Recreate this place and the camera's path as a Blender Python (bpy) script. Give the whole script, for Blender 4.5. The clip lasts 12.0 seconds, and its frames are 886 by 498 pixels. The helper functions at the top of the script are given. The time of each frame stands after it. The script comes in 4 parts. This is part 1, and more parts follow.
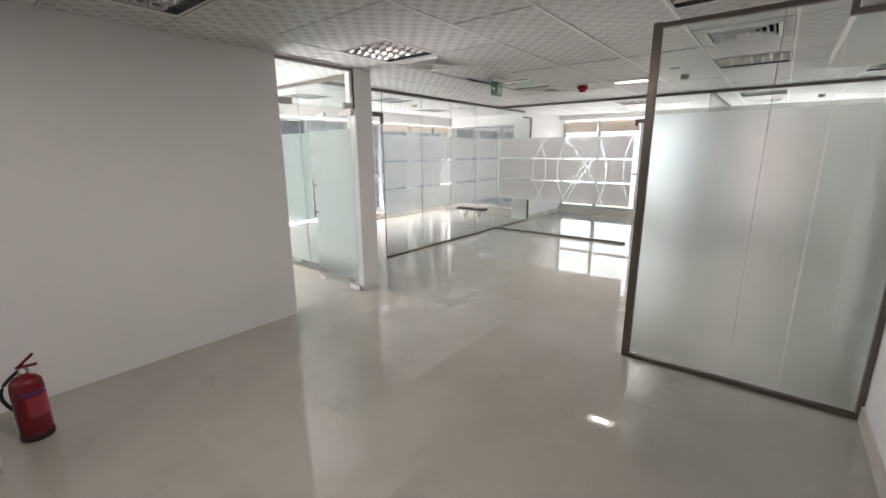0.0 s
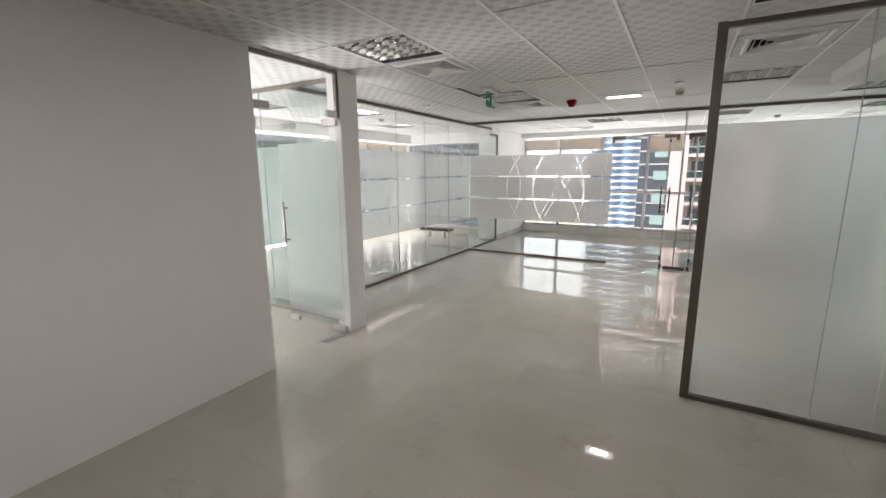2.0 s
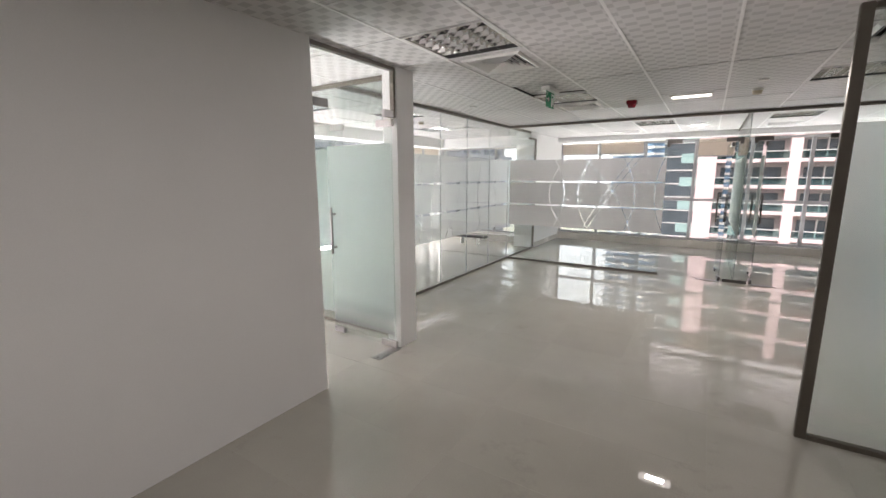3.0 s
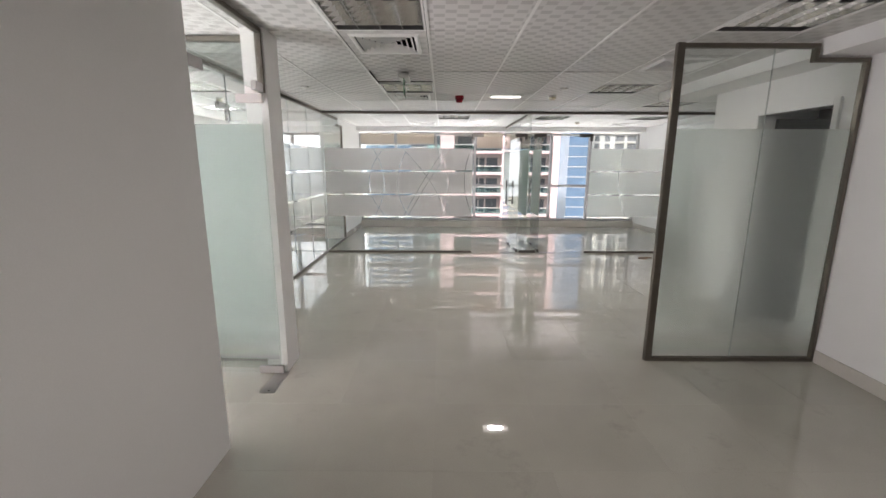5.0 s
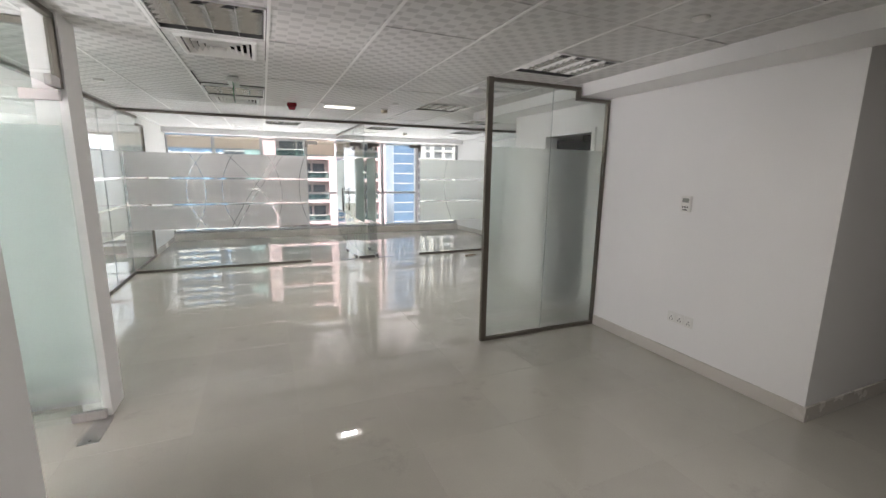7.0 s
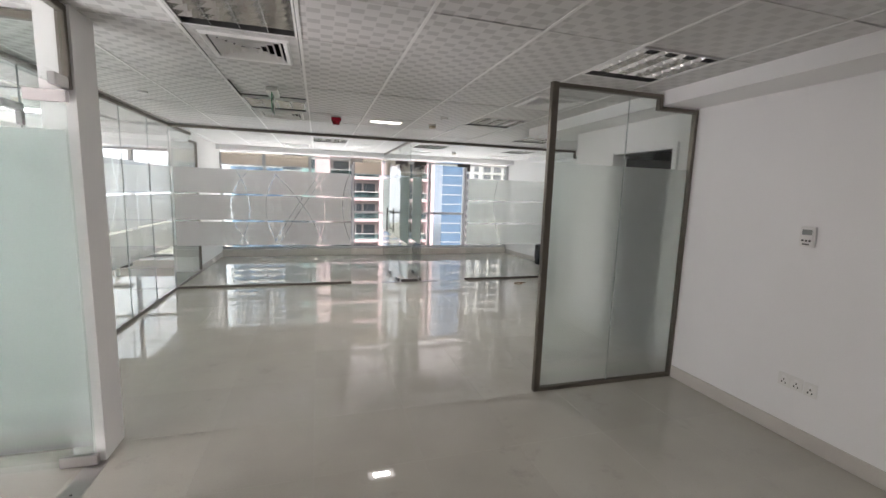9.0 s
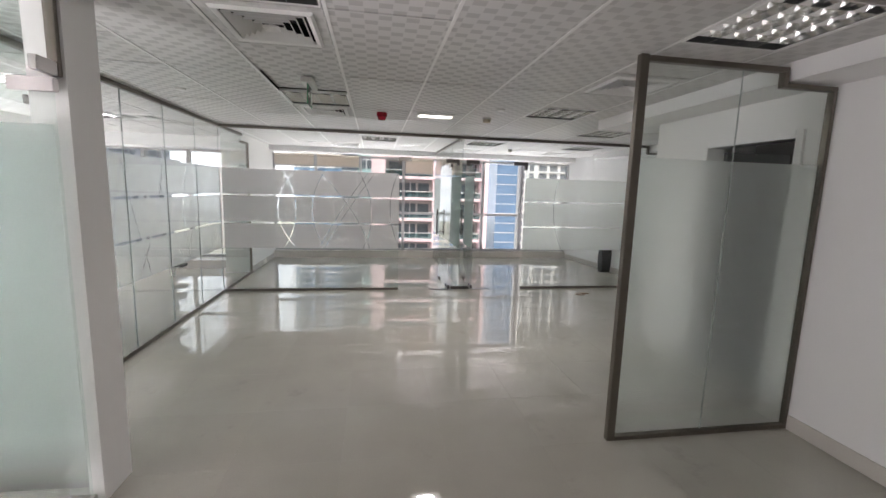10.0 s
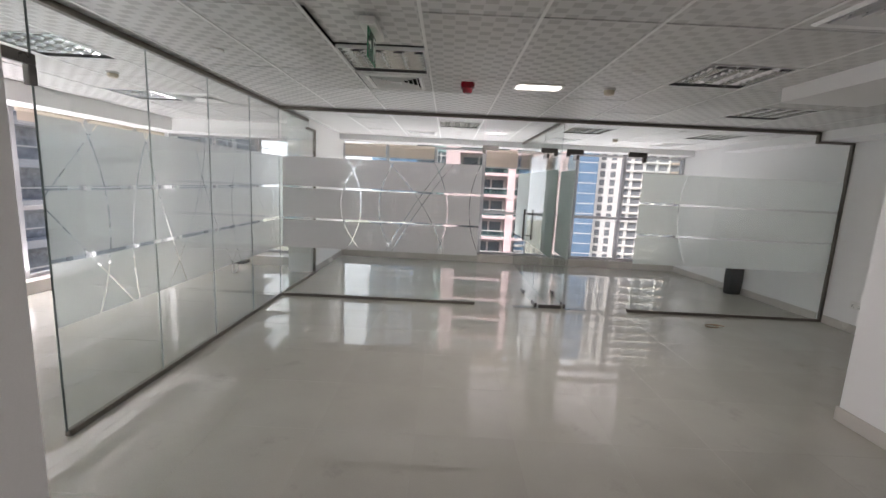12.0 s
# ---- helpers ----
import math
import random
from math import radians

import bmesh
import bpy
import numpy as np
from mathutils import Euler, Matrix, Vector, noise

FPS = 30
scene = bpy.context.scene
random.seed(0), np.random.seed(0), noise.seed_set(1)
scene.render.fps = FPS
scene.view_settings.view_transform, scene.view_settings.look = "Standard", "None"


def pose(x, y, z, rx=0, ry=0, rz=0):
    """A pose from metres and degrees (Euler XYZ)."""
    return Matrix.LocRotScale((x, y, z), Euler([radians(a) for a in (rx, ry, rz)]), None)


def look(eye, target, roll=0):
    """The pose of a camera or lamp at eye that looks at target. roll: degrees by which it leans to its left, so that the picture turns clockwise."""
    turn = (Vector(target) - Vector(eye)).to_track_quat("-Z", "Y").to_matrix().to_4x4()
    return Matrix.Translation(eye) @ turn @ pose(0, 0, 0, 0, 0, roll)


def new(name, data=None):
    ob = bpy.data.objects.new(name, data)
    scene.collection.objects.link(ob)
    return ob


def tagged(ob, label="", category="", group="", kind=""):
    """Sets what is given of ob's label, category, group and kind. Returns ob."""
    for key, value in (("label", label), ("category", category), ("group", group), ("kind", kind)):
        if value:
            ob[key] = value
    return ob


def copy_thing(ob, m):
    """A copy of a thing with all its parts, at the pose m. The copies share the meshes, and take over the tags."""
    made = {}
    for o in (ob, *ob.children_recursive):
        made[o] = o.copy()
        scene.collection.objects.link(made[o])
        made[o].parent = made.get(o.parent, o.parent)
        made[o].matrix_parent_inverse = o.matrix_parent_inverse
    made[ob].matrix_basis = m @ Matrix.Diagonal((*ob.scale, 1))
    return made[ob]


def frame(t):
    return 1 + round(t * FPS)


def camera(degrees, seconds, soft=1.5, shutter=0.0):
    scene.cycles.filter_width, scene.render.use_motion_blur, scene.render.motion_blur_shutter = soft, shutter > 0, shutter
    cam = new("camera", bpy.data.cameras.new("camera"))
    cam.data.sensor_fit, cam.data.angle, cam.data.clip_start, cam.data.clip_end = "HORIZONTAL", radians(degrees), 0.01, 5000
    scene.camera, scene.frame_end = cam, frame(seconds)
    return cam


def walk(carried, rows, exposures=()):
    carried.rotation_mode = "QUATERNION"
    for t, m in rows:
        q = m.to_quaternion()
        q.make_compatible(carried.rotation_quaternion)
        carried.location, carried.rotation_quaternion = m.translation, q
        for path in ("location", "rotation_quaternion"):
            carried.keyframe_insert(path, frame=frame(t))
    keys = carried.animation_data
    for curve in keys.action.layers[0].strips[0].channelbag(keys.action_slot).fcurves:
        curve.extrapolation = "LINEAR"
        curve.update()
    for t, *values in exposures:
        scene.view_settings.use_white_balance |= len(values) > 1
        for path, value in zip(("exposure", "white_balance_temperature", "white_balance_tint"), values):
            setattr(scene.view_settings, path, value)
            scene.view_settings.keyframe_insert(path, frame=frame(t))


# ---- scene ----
cam = camera(93.4, 12.0)
PATH = [
    (0, (-1.265, 0.313, 1.523), (-2.474, 1.84, 1.068), -0.3),
    (0.5, (-1.464, 0.363, 1.518), (-2.707, 1.847, 1.015), -0.2),
    (1, (-1.64, 0.412, 1.498), (-2.823, 1.97, 1.08), 0.5),
    (1.5, (-1.887, 0.405, 1.516), (-2.897, 2.093, 1.158), -0.7),
    (2, (-2.112, 0.447, 1.499), (-3.087, 2.154, 1.129), -0.4),
    (2.5, (-2.36, 0.504, 1.497), (-3.438, 2.155, 1.162), -1.4),
    (2.7, (-2.437, 0.515, 1.496), (-3.526, 2.157, 1.152), -0.6),
    (4.5, (-3.387, 0.496, 1.482), (-3.726, 2.435, 1.128), 0.1),
    (5, (-3.598, 0.426, 1.507), (-3.597, 2.385, 1.107), 0.2),
    (5.5, (-3.773, 0.3, 1.537), (-3.324, 2.206, 1.128), 0.5),
    (6, (-3.797, 0.252, 1.529), (-3.054, 2.071, 1.155), 1.5),
    (6.5, (-3.789, 0.253, 1.536), (-3.011, 2.056, 1.158), 0.8),
    (7, (-3.775, 0.253, 1.538), (-3.002, 2.061, 1.173), 0.8),
    (9, (-3.608, 0.727, 1.516), (-3.037, 2.625, 1.246), 1.8),
    (9.5, (-3.542, 0.976, 1.514), (-3.123, 2.913, 1.246), 1.5),
    (10, (-3.467, 1.223, 1.535), (-3.143, 3.176, 1.255), 1.7),
    (10.5, (-3.446, 1.522, 1.501), (-3.153, 3.481, 1.222), 1.8),
    (10.8, (-3.452, 1.67, 1.493), (-3.181, 3.627, 1.185), 1.9),
    (11, (-3.466, 1.767, 1.492), (-3.219, 3.725, 1.167), 2.0),
    (11.5, (-3.473, 2.072, 1.509), (-3.318, 4.041, 1.194), 2.3),
    (12, (-3.518, 2.32, 1.511), (-3.527, 4.296, 1.202), 2.8),
]
walk(cam, [(t, look(eye, target, roll)) for t, eye, target, roll in PATH],
     [(0, 1.44, 6570, 16), (2.7, 1.24, 6600, 16), (5, 1.24, 6570, 15), (7, 1.42, 6460, 13.5), (9.5, 1.18, 6450, 15), (12, 0.92, 6420, 17)])
# world, sun and the light of the windows
world = bpy.data.worlds.new("world")
world.use_nodes = True
scene.world = world
SUN_EL, SUN_AZ = radians(52), radians(205)
_nt = world.node_tree
_sky = _nt.nodes.new("ShaderNodeTexSky")
_sky.sky_type, _sky.sun_disc = "NISHITA", False
_sky.sun_elevation, _sky.sun_rotation = SUN_EL, SUN_AZ
_sky.dust_density, _sky.air_density, _sky.ozone_density = 6.0, 1.0, 0.3
_nt.links.new(_sky.outputs[0], _nt.nodes["Background"].inputs[0])
_nt.nodes["Background"].inputs[1].default_value = 0.15


def lamp(name, kind, m, energy, color=(1, 1, 1), size=(1, 1), angle=0.0):
    data = bpy.data.lights.new(name, kind)
    data.energy, data.color = energy, color
    if kind == "AREA":
        data.shape, data.size, data.size_y = "RECTANGLE", size[0], size[1]
    if kind == "SUN":
        data.angle = angle
    ob = new(name, data)
    ob.matrix_world = m
    return ob


_to_sun = Vector((math.sin(SUN_AZ) * math.cos(SUN_EL), math.cos(SUN_AZ) * math.cos(SUN_EL), math.sin(SUN_EL)))
lamp("sun", "SUN", look(_to_sun * 50, (0, 0, 0)), 1.9, (1, 0.95, 0.9), angle=radians(2))
# daylight in the window openings: rising from the north ledge, and from the west ledges
DAY = (1.0, 0.965, 0.985)
for _name, _m, _w, _size in (("window_light_north", pose(-2.3, 10.55, 0.20, 203, 0, 0), 38, (6.2, 0.16)),
                            ("window_light_west", pose(-8.36, 6.57, 0.20, 0, -172, 0), 40, (0.08, 5.7)),
                            ("window_light_southwest", pose(-8.36, 1.97, 0.20, 0, -148, 0), 88, (0.07, 2.7))):
    _rise = lamp(_name, "AREA", _m, _w, DAY, _size)
    _rise.data.spread = radians(98 if _size[0] > 1 else 150)
# daylight falling steeply from the head of the west windows
for _y, _long, _w in ((6.57, 5.7, 36), (1.97, 2.6, 20)):
    _fall = lamp("window_light_west_head", "AREA", pose(-8.3, _y, 2.12, 0, -10, 0), _w, DAY, (0.10, _long))
    _fall.data.spread = radians(84)
# the oblong ceiling lamp that is on, then an unseen second added as fill
LAMP_AND_FILL = ((-2.81, 5.96), (-2.6, 0.9))
for (_x, _y), _w in zip(LAMP_AND_FILL, (14, 8)):
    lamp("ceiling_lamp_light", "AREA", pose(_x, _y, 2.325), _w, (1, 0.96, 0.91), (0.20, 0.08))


# materials
def material(name, color, rough=0.5, metal=0.0, vary=0.06, scale=3.0, fine=60.0, bump=0.02, spec=0.5):
    """A plain surface with variation at two scales."""
    m = bpy.data.materials.new(name)
    m.use_nodes = True
    nt = m.node_tree
    b = nt.nodes["Principled BSDF"]
    b.inputs["Metallic"].default_value = metal
    b.inputs["Specular IOR Level"].default_value = spec
    co = nt.nodes.new("ShaderNodeTexCoord")
    big = nt.nodes.new("ShaderNodeTexNoise")
    big.inputs["Scale"].default_value, big.inputs["Detail"].default_value = scale, 6
    small = nt.nodes.new("ShaderNodeTexNoise")
    small.inputs["Scale"].default_value, small.inputs["Detail"].default_value = fine, 3
    nt.links.new(co.outputs["Object"], big.inputs["Vector"])
    nt.links.new(co.outputs["Object"], small.inputs["Vector"])
    mixed = nt.nodes.new("ShaderNodeMath")
    mixed.operation = "ADD"
    nt.links.new(big.outputs[0], mixed.inputs[0])
    nt.links.new(small.outputs[0], mixed.inputs[1])
    ramp = nt.nodes.new("ShaderNodeMapRange")
    ramp.inputs["From Min"].default_value, ramp.inputs["From Max"].default_value = 0.6, 1.4
    ramp.inputs["To Min"].default_value, ramp.inputs["To Max"].default_value = 1 - vary, 1 + vary
    nt.links.new(mixed.outputs[0], ramp.inputs[0])
    mul = nt.nodes.new("ShaderNodeVectorMath")
    mul.operation = "SCALE"
    mul.inputs[0].default_value = color
    nt.links.new(ramp.outputs[0], mul.inputs["Scale"])
    nt.links.new(mul.outputs[0], b.inputs["Base Color"])
    rr = nt.nodes.new("ShaderNodeMapRange")
    rr.inputs["From Min"].default_value, rr.inputs["From Max"].default_value = 0.3, 0.7
    rr.inputs["To Min"].default_value, rr.inputs["To Max"].default_value = max(rough * 0.85, 0.01), min(rough * 1.15, 1)
    nt.links.new(big.outputs[0], rr.inputs[0])
    nt.links.new(rr.outputs[0], b.inputs["Roughness"])
    if bump:
        bp = nt.nodes.new("ShaderNodeBump")
        bp.inputs["Strength"].default_value, bp.inputs["Distance"].default_value = bump, 0.01
        nt.links.new(small.outputs[0], bp.inputs["Height"])
        nt.links.new(bp.outputs[0], b.inputs["Normal"])
    return m


def glass_material(name, tint, gloss=1.0):
    """Clear sheet glass: what is not mirrored goes straight through."""
    m = bpy.data.materials.new(name)
    m.use_nodes = True
    nt = m.node_tree
    nt.nodes.remove(nt.nodes["Principled BSDF"])
    out = nt.nodes["Material Output"]
    clear = nt.nodes.new("ShaderNodeBsdfTransparent")
    clear.inputs[0].default_value = (*tint, 1)
    shine = nt.nodes.new("ShaderNodeBsdfGlossy")
    shine.inputs["Roughness"].default_value = 0.01
    lw = nt.nodes.new("ShaderNodeLayerWeight")
    lw.inputs[0].default_value = 0.5
    p5 = nt.nodes.new("ShaderNodeMath")
    p5.operation = "POWER"
    p5.inputs[1].default_value = 5.0
    k = nt.nodes.new("ShaderNodeMath")
    k.operation = "MULTIPLY_ADD"
    k.inputs[1].default_value, k.inputs[2].default_value = 0.95 * gloss, 0.042 * gloss
    nt.links.new(lw.outputs["Facing"], p5.inputs[0])
    nt.links.new(p5.outputs[0], k.inputs[0])
    mix = nt.nodes.new("ShaderNodeMixShader")
    nt.links.new(k.outputs[0], mix.inputs[0])
    nt.links.new(clear.outputs[0], mix.inputs[1])
    nt.links.new(shine.outputs[0], mix.inputs[2])
    nt.links.new(mix.outputs[0], out.inputs[0])
    return m


def mapped(name, base, rough, build):
    """A material whose colour is worked out by build(nt, object coordinates, principled)."""
    m = bpy.data.materials.new(name)
    m.use_nodes = True
    nt = m.node_tree
    b = nt.nodes["Principled BSDF"]
    b.inputs["Base Color"].default_value = (*base, 1)
    b.inputs["Roughness"].default_value = rough
    co = nt.nodes.new("ShaderNodeTexCoord")
    build(nt, co.outputs["Object"], b)
    return m


def node(nt, kind, *links, op=None, **values):
    n = nt.nodes.new("ShaderNode" + kind)
    if op:
        n.operation = op
    for i, v in enumerate(links):
        if v is None:
            continue
        if hasattr(v, "is_linked"):
            nt.links.new(v, n.inputs[i])
        else:
            n.inputs[i].default_value = v
    for k, v in values.items():
        s = n.inputs[k.replace("_", " ")]
        if hasattr(v, "is_linked"):
            nt.links.new(v, s)
        else:
            s.default_value = v
    return n


def math_node(nt, op, a, b=0.0):
    return node(nt, "Math", a, b, op=op).outputs[0]


def scaled(nt, color, factor):
    n = node(nt, "VectorMath", color, op="SCALE")
    nt.links.new(factor, n.inputs["Scale"])
    return n.outputs[0]


def ranged(nt, v, a, b, c, d):
    return node(nt, "MapRange", v, a, b, c, d).outputs[0]


def floor_nodes(nt, co, b):
    geo = node(nt, "NewGeometry").outputs["Position"]
    info = node(nt, "ObjectInfo").outputs["Random"]
    cloud = node(nt, "TexNoise", geo, Scale=2.3, Detail=6.0).outputs[0]
    grain = node(nt, "TexNoise", geo, Scale=140.0, Detail=2.0).outputs[0]
    stain = node(nt, "TexNoise", geo, Scale=0.9, Detail=5.0, Roughness=0.65).outputs[0]
    k = ranged(nt, cloud, 0.3, 0.7, 0.95, 1.04)
    k = math_node(nt, "MULTIPLY", k, ranged(nt, grain, 0.3, 0.7, 0.97, 1.03))
    k = math_node(nt, "MULTIPLY", k, ranged(nt, info, 0, 1, 0.97, 1.03))
    # grey scuffs left on the polish
    scuff = node(nt, "TexNoise", geo, Scale=2.6, Detail=7.0, Roughness=0.7).outputs[0]
    k = math_node(nt, "MULTIPLY", k, ranged(nt, scuff, 0.59, 0.69, 1.0, 0.88))
    nt.links.new(scaled(nt, FLOOR_COLOR, k), b.inputs["Base Color"])
    nt.links.new(ranged(nt, stain, 0.5, 0.8, 0.0, 0.008), b.inputs["Roughness"])
    b.inputs["Specular IOR Level"].default_value = 1.0
    wave = node(nt, "TexNoise", geo, Scale=3.2, Detail=1.0).outputs[0]
    bp = node(nt, "Bump", Strength=0.016, Distance=0.01, Height=wave)
    nt.links.new(bp.outputs[0], b.inputs["Normal"])


def ceiling_nodes(nt, co, b):
    """Pressed vinyl tile: a woven check of satin and matt squares."""
    sep = node(nt, "SeparateXYZ", co)
    row = math_node(nt, "FLOOR", math_node(nt, "DIVIDE", math_node(nt, "ADD", sep.outputs[1], 32.0), 0.0667))
    shift = math_node(nt, "MULTIPLY", math_node(nt, "MODULO", row, 2.0), 0.0667)
    col = math_node(nt, "FRACT", math_node(nt, "DIVIDE", math_node(nt, "ADD", math_node(nt, "ADD", sep.outputs[0], 30.0), shift), 0.1334))
    inx = math_node(nt, "LESS_THAN", col, 0.47)
    fy = math_node(nt, "FRACT", math_node(nt, "DIVIDE", math_node(nt, "ADD", sep.outputs[1], 32.0), 0.0667))
    iny = math_node(nt, "LESS_THAN", math_node(nt, "ABSOLUTE", math_node(nt, "SUBTRACT", fy, 0.5)), 0.38)
    sq = math_node(nt, "MULTIPLY", inx, iny)
    cloud = node(nt, "TexNoise", co, Scale=1.7, Detail=4.0).outputs[0]
    # the check loses contrast towards the east
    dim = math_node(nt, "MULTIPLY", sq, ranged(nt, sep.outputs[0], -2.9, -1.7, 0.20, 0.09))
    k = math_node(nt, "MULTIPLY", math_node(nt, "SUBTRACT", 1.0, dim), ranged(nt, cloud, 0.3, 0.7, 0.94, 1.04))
    nt.links.new(scaled(nt, (0.63, 0.617, 0.60), k), b.inputs["Base Color"])
    nt.links.new(ranged(nt, sq, 0, 1, 0.42, 0.62), b.inputs["Roughness"])
    bp = node(nt, "Bump", Strength=0.06, Distance=0.001, Height=sq)
    nt.links.new(bp.outputs[0], b.inputs["Normal"])


# the cut curves of the film over one panel: middle, slope and bow of each strand
STRANDS = ((0.983, 0.0, -0.56), (0.73, 0.0, 0.82), (1.205, 0.0, 0.58), (1.71, 0.65, 0.1), (1.62, 0.63, 0.1), (1.77, -0.65, -0.33), (2.06, -0.05, -0.5), (2.33, -0.04, 0.42))
STRANDS_EAST = ((0.50, -0.1, 0.35),)
STRANDS_SIDE = ((-0.13, 0.9, 0.0), (0.42, -0.02, -0.42), (0.09, -0.87, 0.0), (0.62, 0.15, 0.3), (0.93, -0.35, 0.1), (1.3, 0.5, -0.3), (1.55, -0.5, 0.2), (1.9, 0.0, 0.5), (2.2, 0.3, -0.5))


def film_material(name, tint, lines, fade=False, blur=0.5, rough=0.34, shift=0.0, strands=STRANDS, foot=0.12):
    """Frosted film: light is scattered through it; cut lines and a fading foot leave the glass clear."""
    m = bpy.data.materials.new(name)
    m.use_nodes = True
    nt = m.node_tree
    nt.nodes.remove(nt.nodes["Principled BSDF"])
    out = nt.nodes["Material Output"]
    co = node(nt, "TexCoord").outputs["Object"]
    sep = node(nt, "SeparateXYZ", co)
    z = sep.outputs[2]
    grain = node(nt, "TexNoise", co, Scale=90.0, Detail=2.0).outputs[0]
    col = scaled(nt, tint, ranged(nt, grain, 0.3, 0.7, 0.97, 1.03))
    trans = node(nt, "BsdfTranslucent", col).outputs[0]
    diff = node(nt, "BsdfDiffuse", col).outputs[0]
    haze = node(nt, "MixShader", 0.18, trans, diff).outputs[0]
    refr = nt.nodes.new("ShaderNodeBsdfRefraction")
    refr.inputs["Color"].default_value = (*tint, 1)
    refr.inputs["Roughness"].default_value, refr.inputs["IOR"].default_value = rough, 1.35
    body = node(nt, "MixShader", blur, haze, refr.outputs[0]).outputs[0]
    clear = node(nt, "BsdfTransparent", (1, 1, 1, 1)).outputs[0]
    solid = None
    if lines:
        u = math_node(nt, "ADD", sep.outputs[0], sep.outputs[1])
        u = math_node(nt, "MULTIPLY", math_node(nt, "FRACT", math_node(nt, "DIVIDE", math_node(nt, "ADD", u, shift + 24.6), 2.46)), 2.46)
        dz = math_node(nt, "SUBTRACT", z, 1.19)
        hit = None
        for c, slope, bow in strands:
            path = math_node(nt, "ADD", math_node(nt, "MULTIPLY", math_node(nt, "ADD", math_node(nt, "MULTIPLY", dz, bow), slope), dz), c)
            on = math_node(nt, "LESS_THAN", math_node(nt, "ABSOLUTE", math_node(nt, "SUBTRACT", u, path)), 0.0055)
            hit = on if hit is None else math_node(nt, "MAXIMUM", hit, on)
        solid = math_node(nt, "SUBTRACT", 1.0, hit)
    if fade:
        solid = node(nt, "MapRange", z, 0.02, 0.42, foot, 1.0)
        solid.interpolation_type = "SMOOTHSTEP"
        solid = solid.outputs[0]
    if solid is not None:
        body = node(nt, "MixShader", solid, clear, body).outputs[0]
    nt.links.new(body, out.inputs[0])
    return m


FLOOR_COLOR = (0.42, 0.403, 0.357)
PAINT = material("white_paint", (0.84, 0.83, 0.82), 0.55, vary=0.03, scale=1.3, fine=180, bump=0.04, spec=0.3)
TRIM = material("skirting_tile", (0.60, 0.565, 0.52), 0.25, vary=0.05, scale=4, fine=120, bump=0.01)
FLOOR = mapped("polished_porcelain", FLOOR_COLOR, 0.05, floor_nodes)
GROUT = material("grout", (0.40, 0.38, 0.355), 0.8, vary=0.1)
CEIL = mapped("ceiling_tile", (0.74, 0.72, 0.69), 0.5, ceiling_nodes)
TBAR = material("white_grid_bar", (0.82, 0.81, 0.79), 0.35, vary=0.02)
# near black stands for the lightless space seen through the tile gaps
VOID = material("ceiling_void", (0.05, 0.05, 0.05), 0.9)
ALU = material("brushed_aluminium", (0.185, 0.165, 0.14), 0.36, metal=0.8, vary=0.08, scale=12, fine=220, bump=0.004)
STEEL = material("satin_steel", (0.40, 0.385, 0.375), 0.42, metal=1.0, vary=0.06, scale=18, fine=260, bump=0)
WINFRAME = material("grey_window_frame", (0.44, 0.44, 0.45), 0.4, metal=0.3, vary=0.05)
GLASS = glass_material("clear_glass", (0.955, 0.98, 0.97))
WINGLASS = glass_material("window_glass", (0.86, 0.885, 0.89), 0.8)
SEAL = material("grey_seal", (0.40, 0.44, 0.43), 0.4, vary=0.1)
DARKSTEEL = material("dark_satin_steel", (0.115, 0.108, 0.10), 0.3, metal=0.75, vary=0.06, scale=18, fine=260, bump=0)
EDGE = material("glass_edge_seal", (0.10, 0.13, 0.12), 0.3, vary=0.1)
FILM = film_material("frosted_film_cut", (0.88, 0.85, 0.855), True, blur=0.18, rough=0.36, shift=0.501)
FILM_SIDE = film_material("frosted_film_cut_side", (0.90, 0.91, 0.905), True, blur=0.58, rough=0.2, shift=-1.318, strands=STRANDS_SIDE)
FILM_R = film_material("frosted_film_sparse", (0.975, 0.985, 0.97), True, blur=0.62, rough=0.3, shift=1.001, strands=STRANDS_EAST)
FILM_DOOR = film_material("frosted_film_green", (0.95, 0.985, 0.975), False, True, blur=0.65, rough=0.40)
FILM_SCREEN = film_material("frosted_film_pale", (0.982, 0.997, 0.99), False, True, blur=0.82, rough=0.36, foot=0.35)
FILM_FAR = film_material("frosted_film_plain", (0.925, 0.97, 0.955), False, blur=0.5, rough=0.25)
LOUVRE = material("bright_louvre", (0.88, 0.88, 0.87), 0.16, metal=1.0, vary=0.04, scale=9)
# near black: the shade inside the louvre cells is in the tray colour
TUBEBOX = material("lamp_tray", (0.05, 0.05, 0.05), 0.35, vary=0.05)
WHITE_PLASTIC = material("white_plastic", (0.78, 0.77, 0.74), 0.4, vary=0.03)
DARK = material("dark_gap", (0.02, 0.02, 0.02), 0.7)
RED = material("red_paint", (0.24, 0.005, 0.014), 0.22, vary=0.08, scale=8)
BLACK = material("black_rubber", (0.02, 0.02, 0.022), 0.5)
BLIND = material("beige_blind", (0.62, 0.53, 0.44), 0.8, vary=0.05, fine=300)


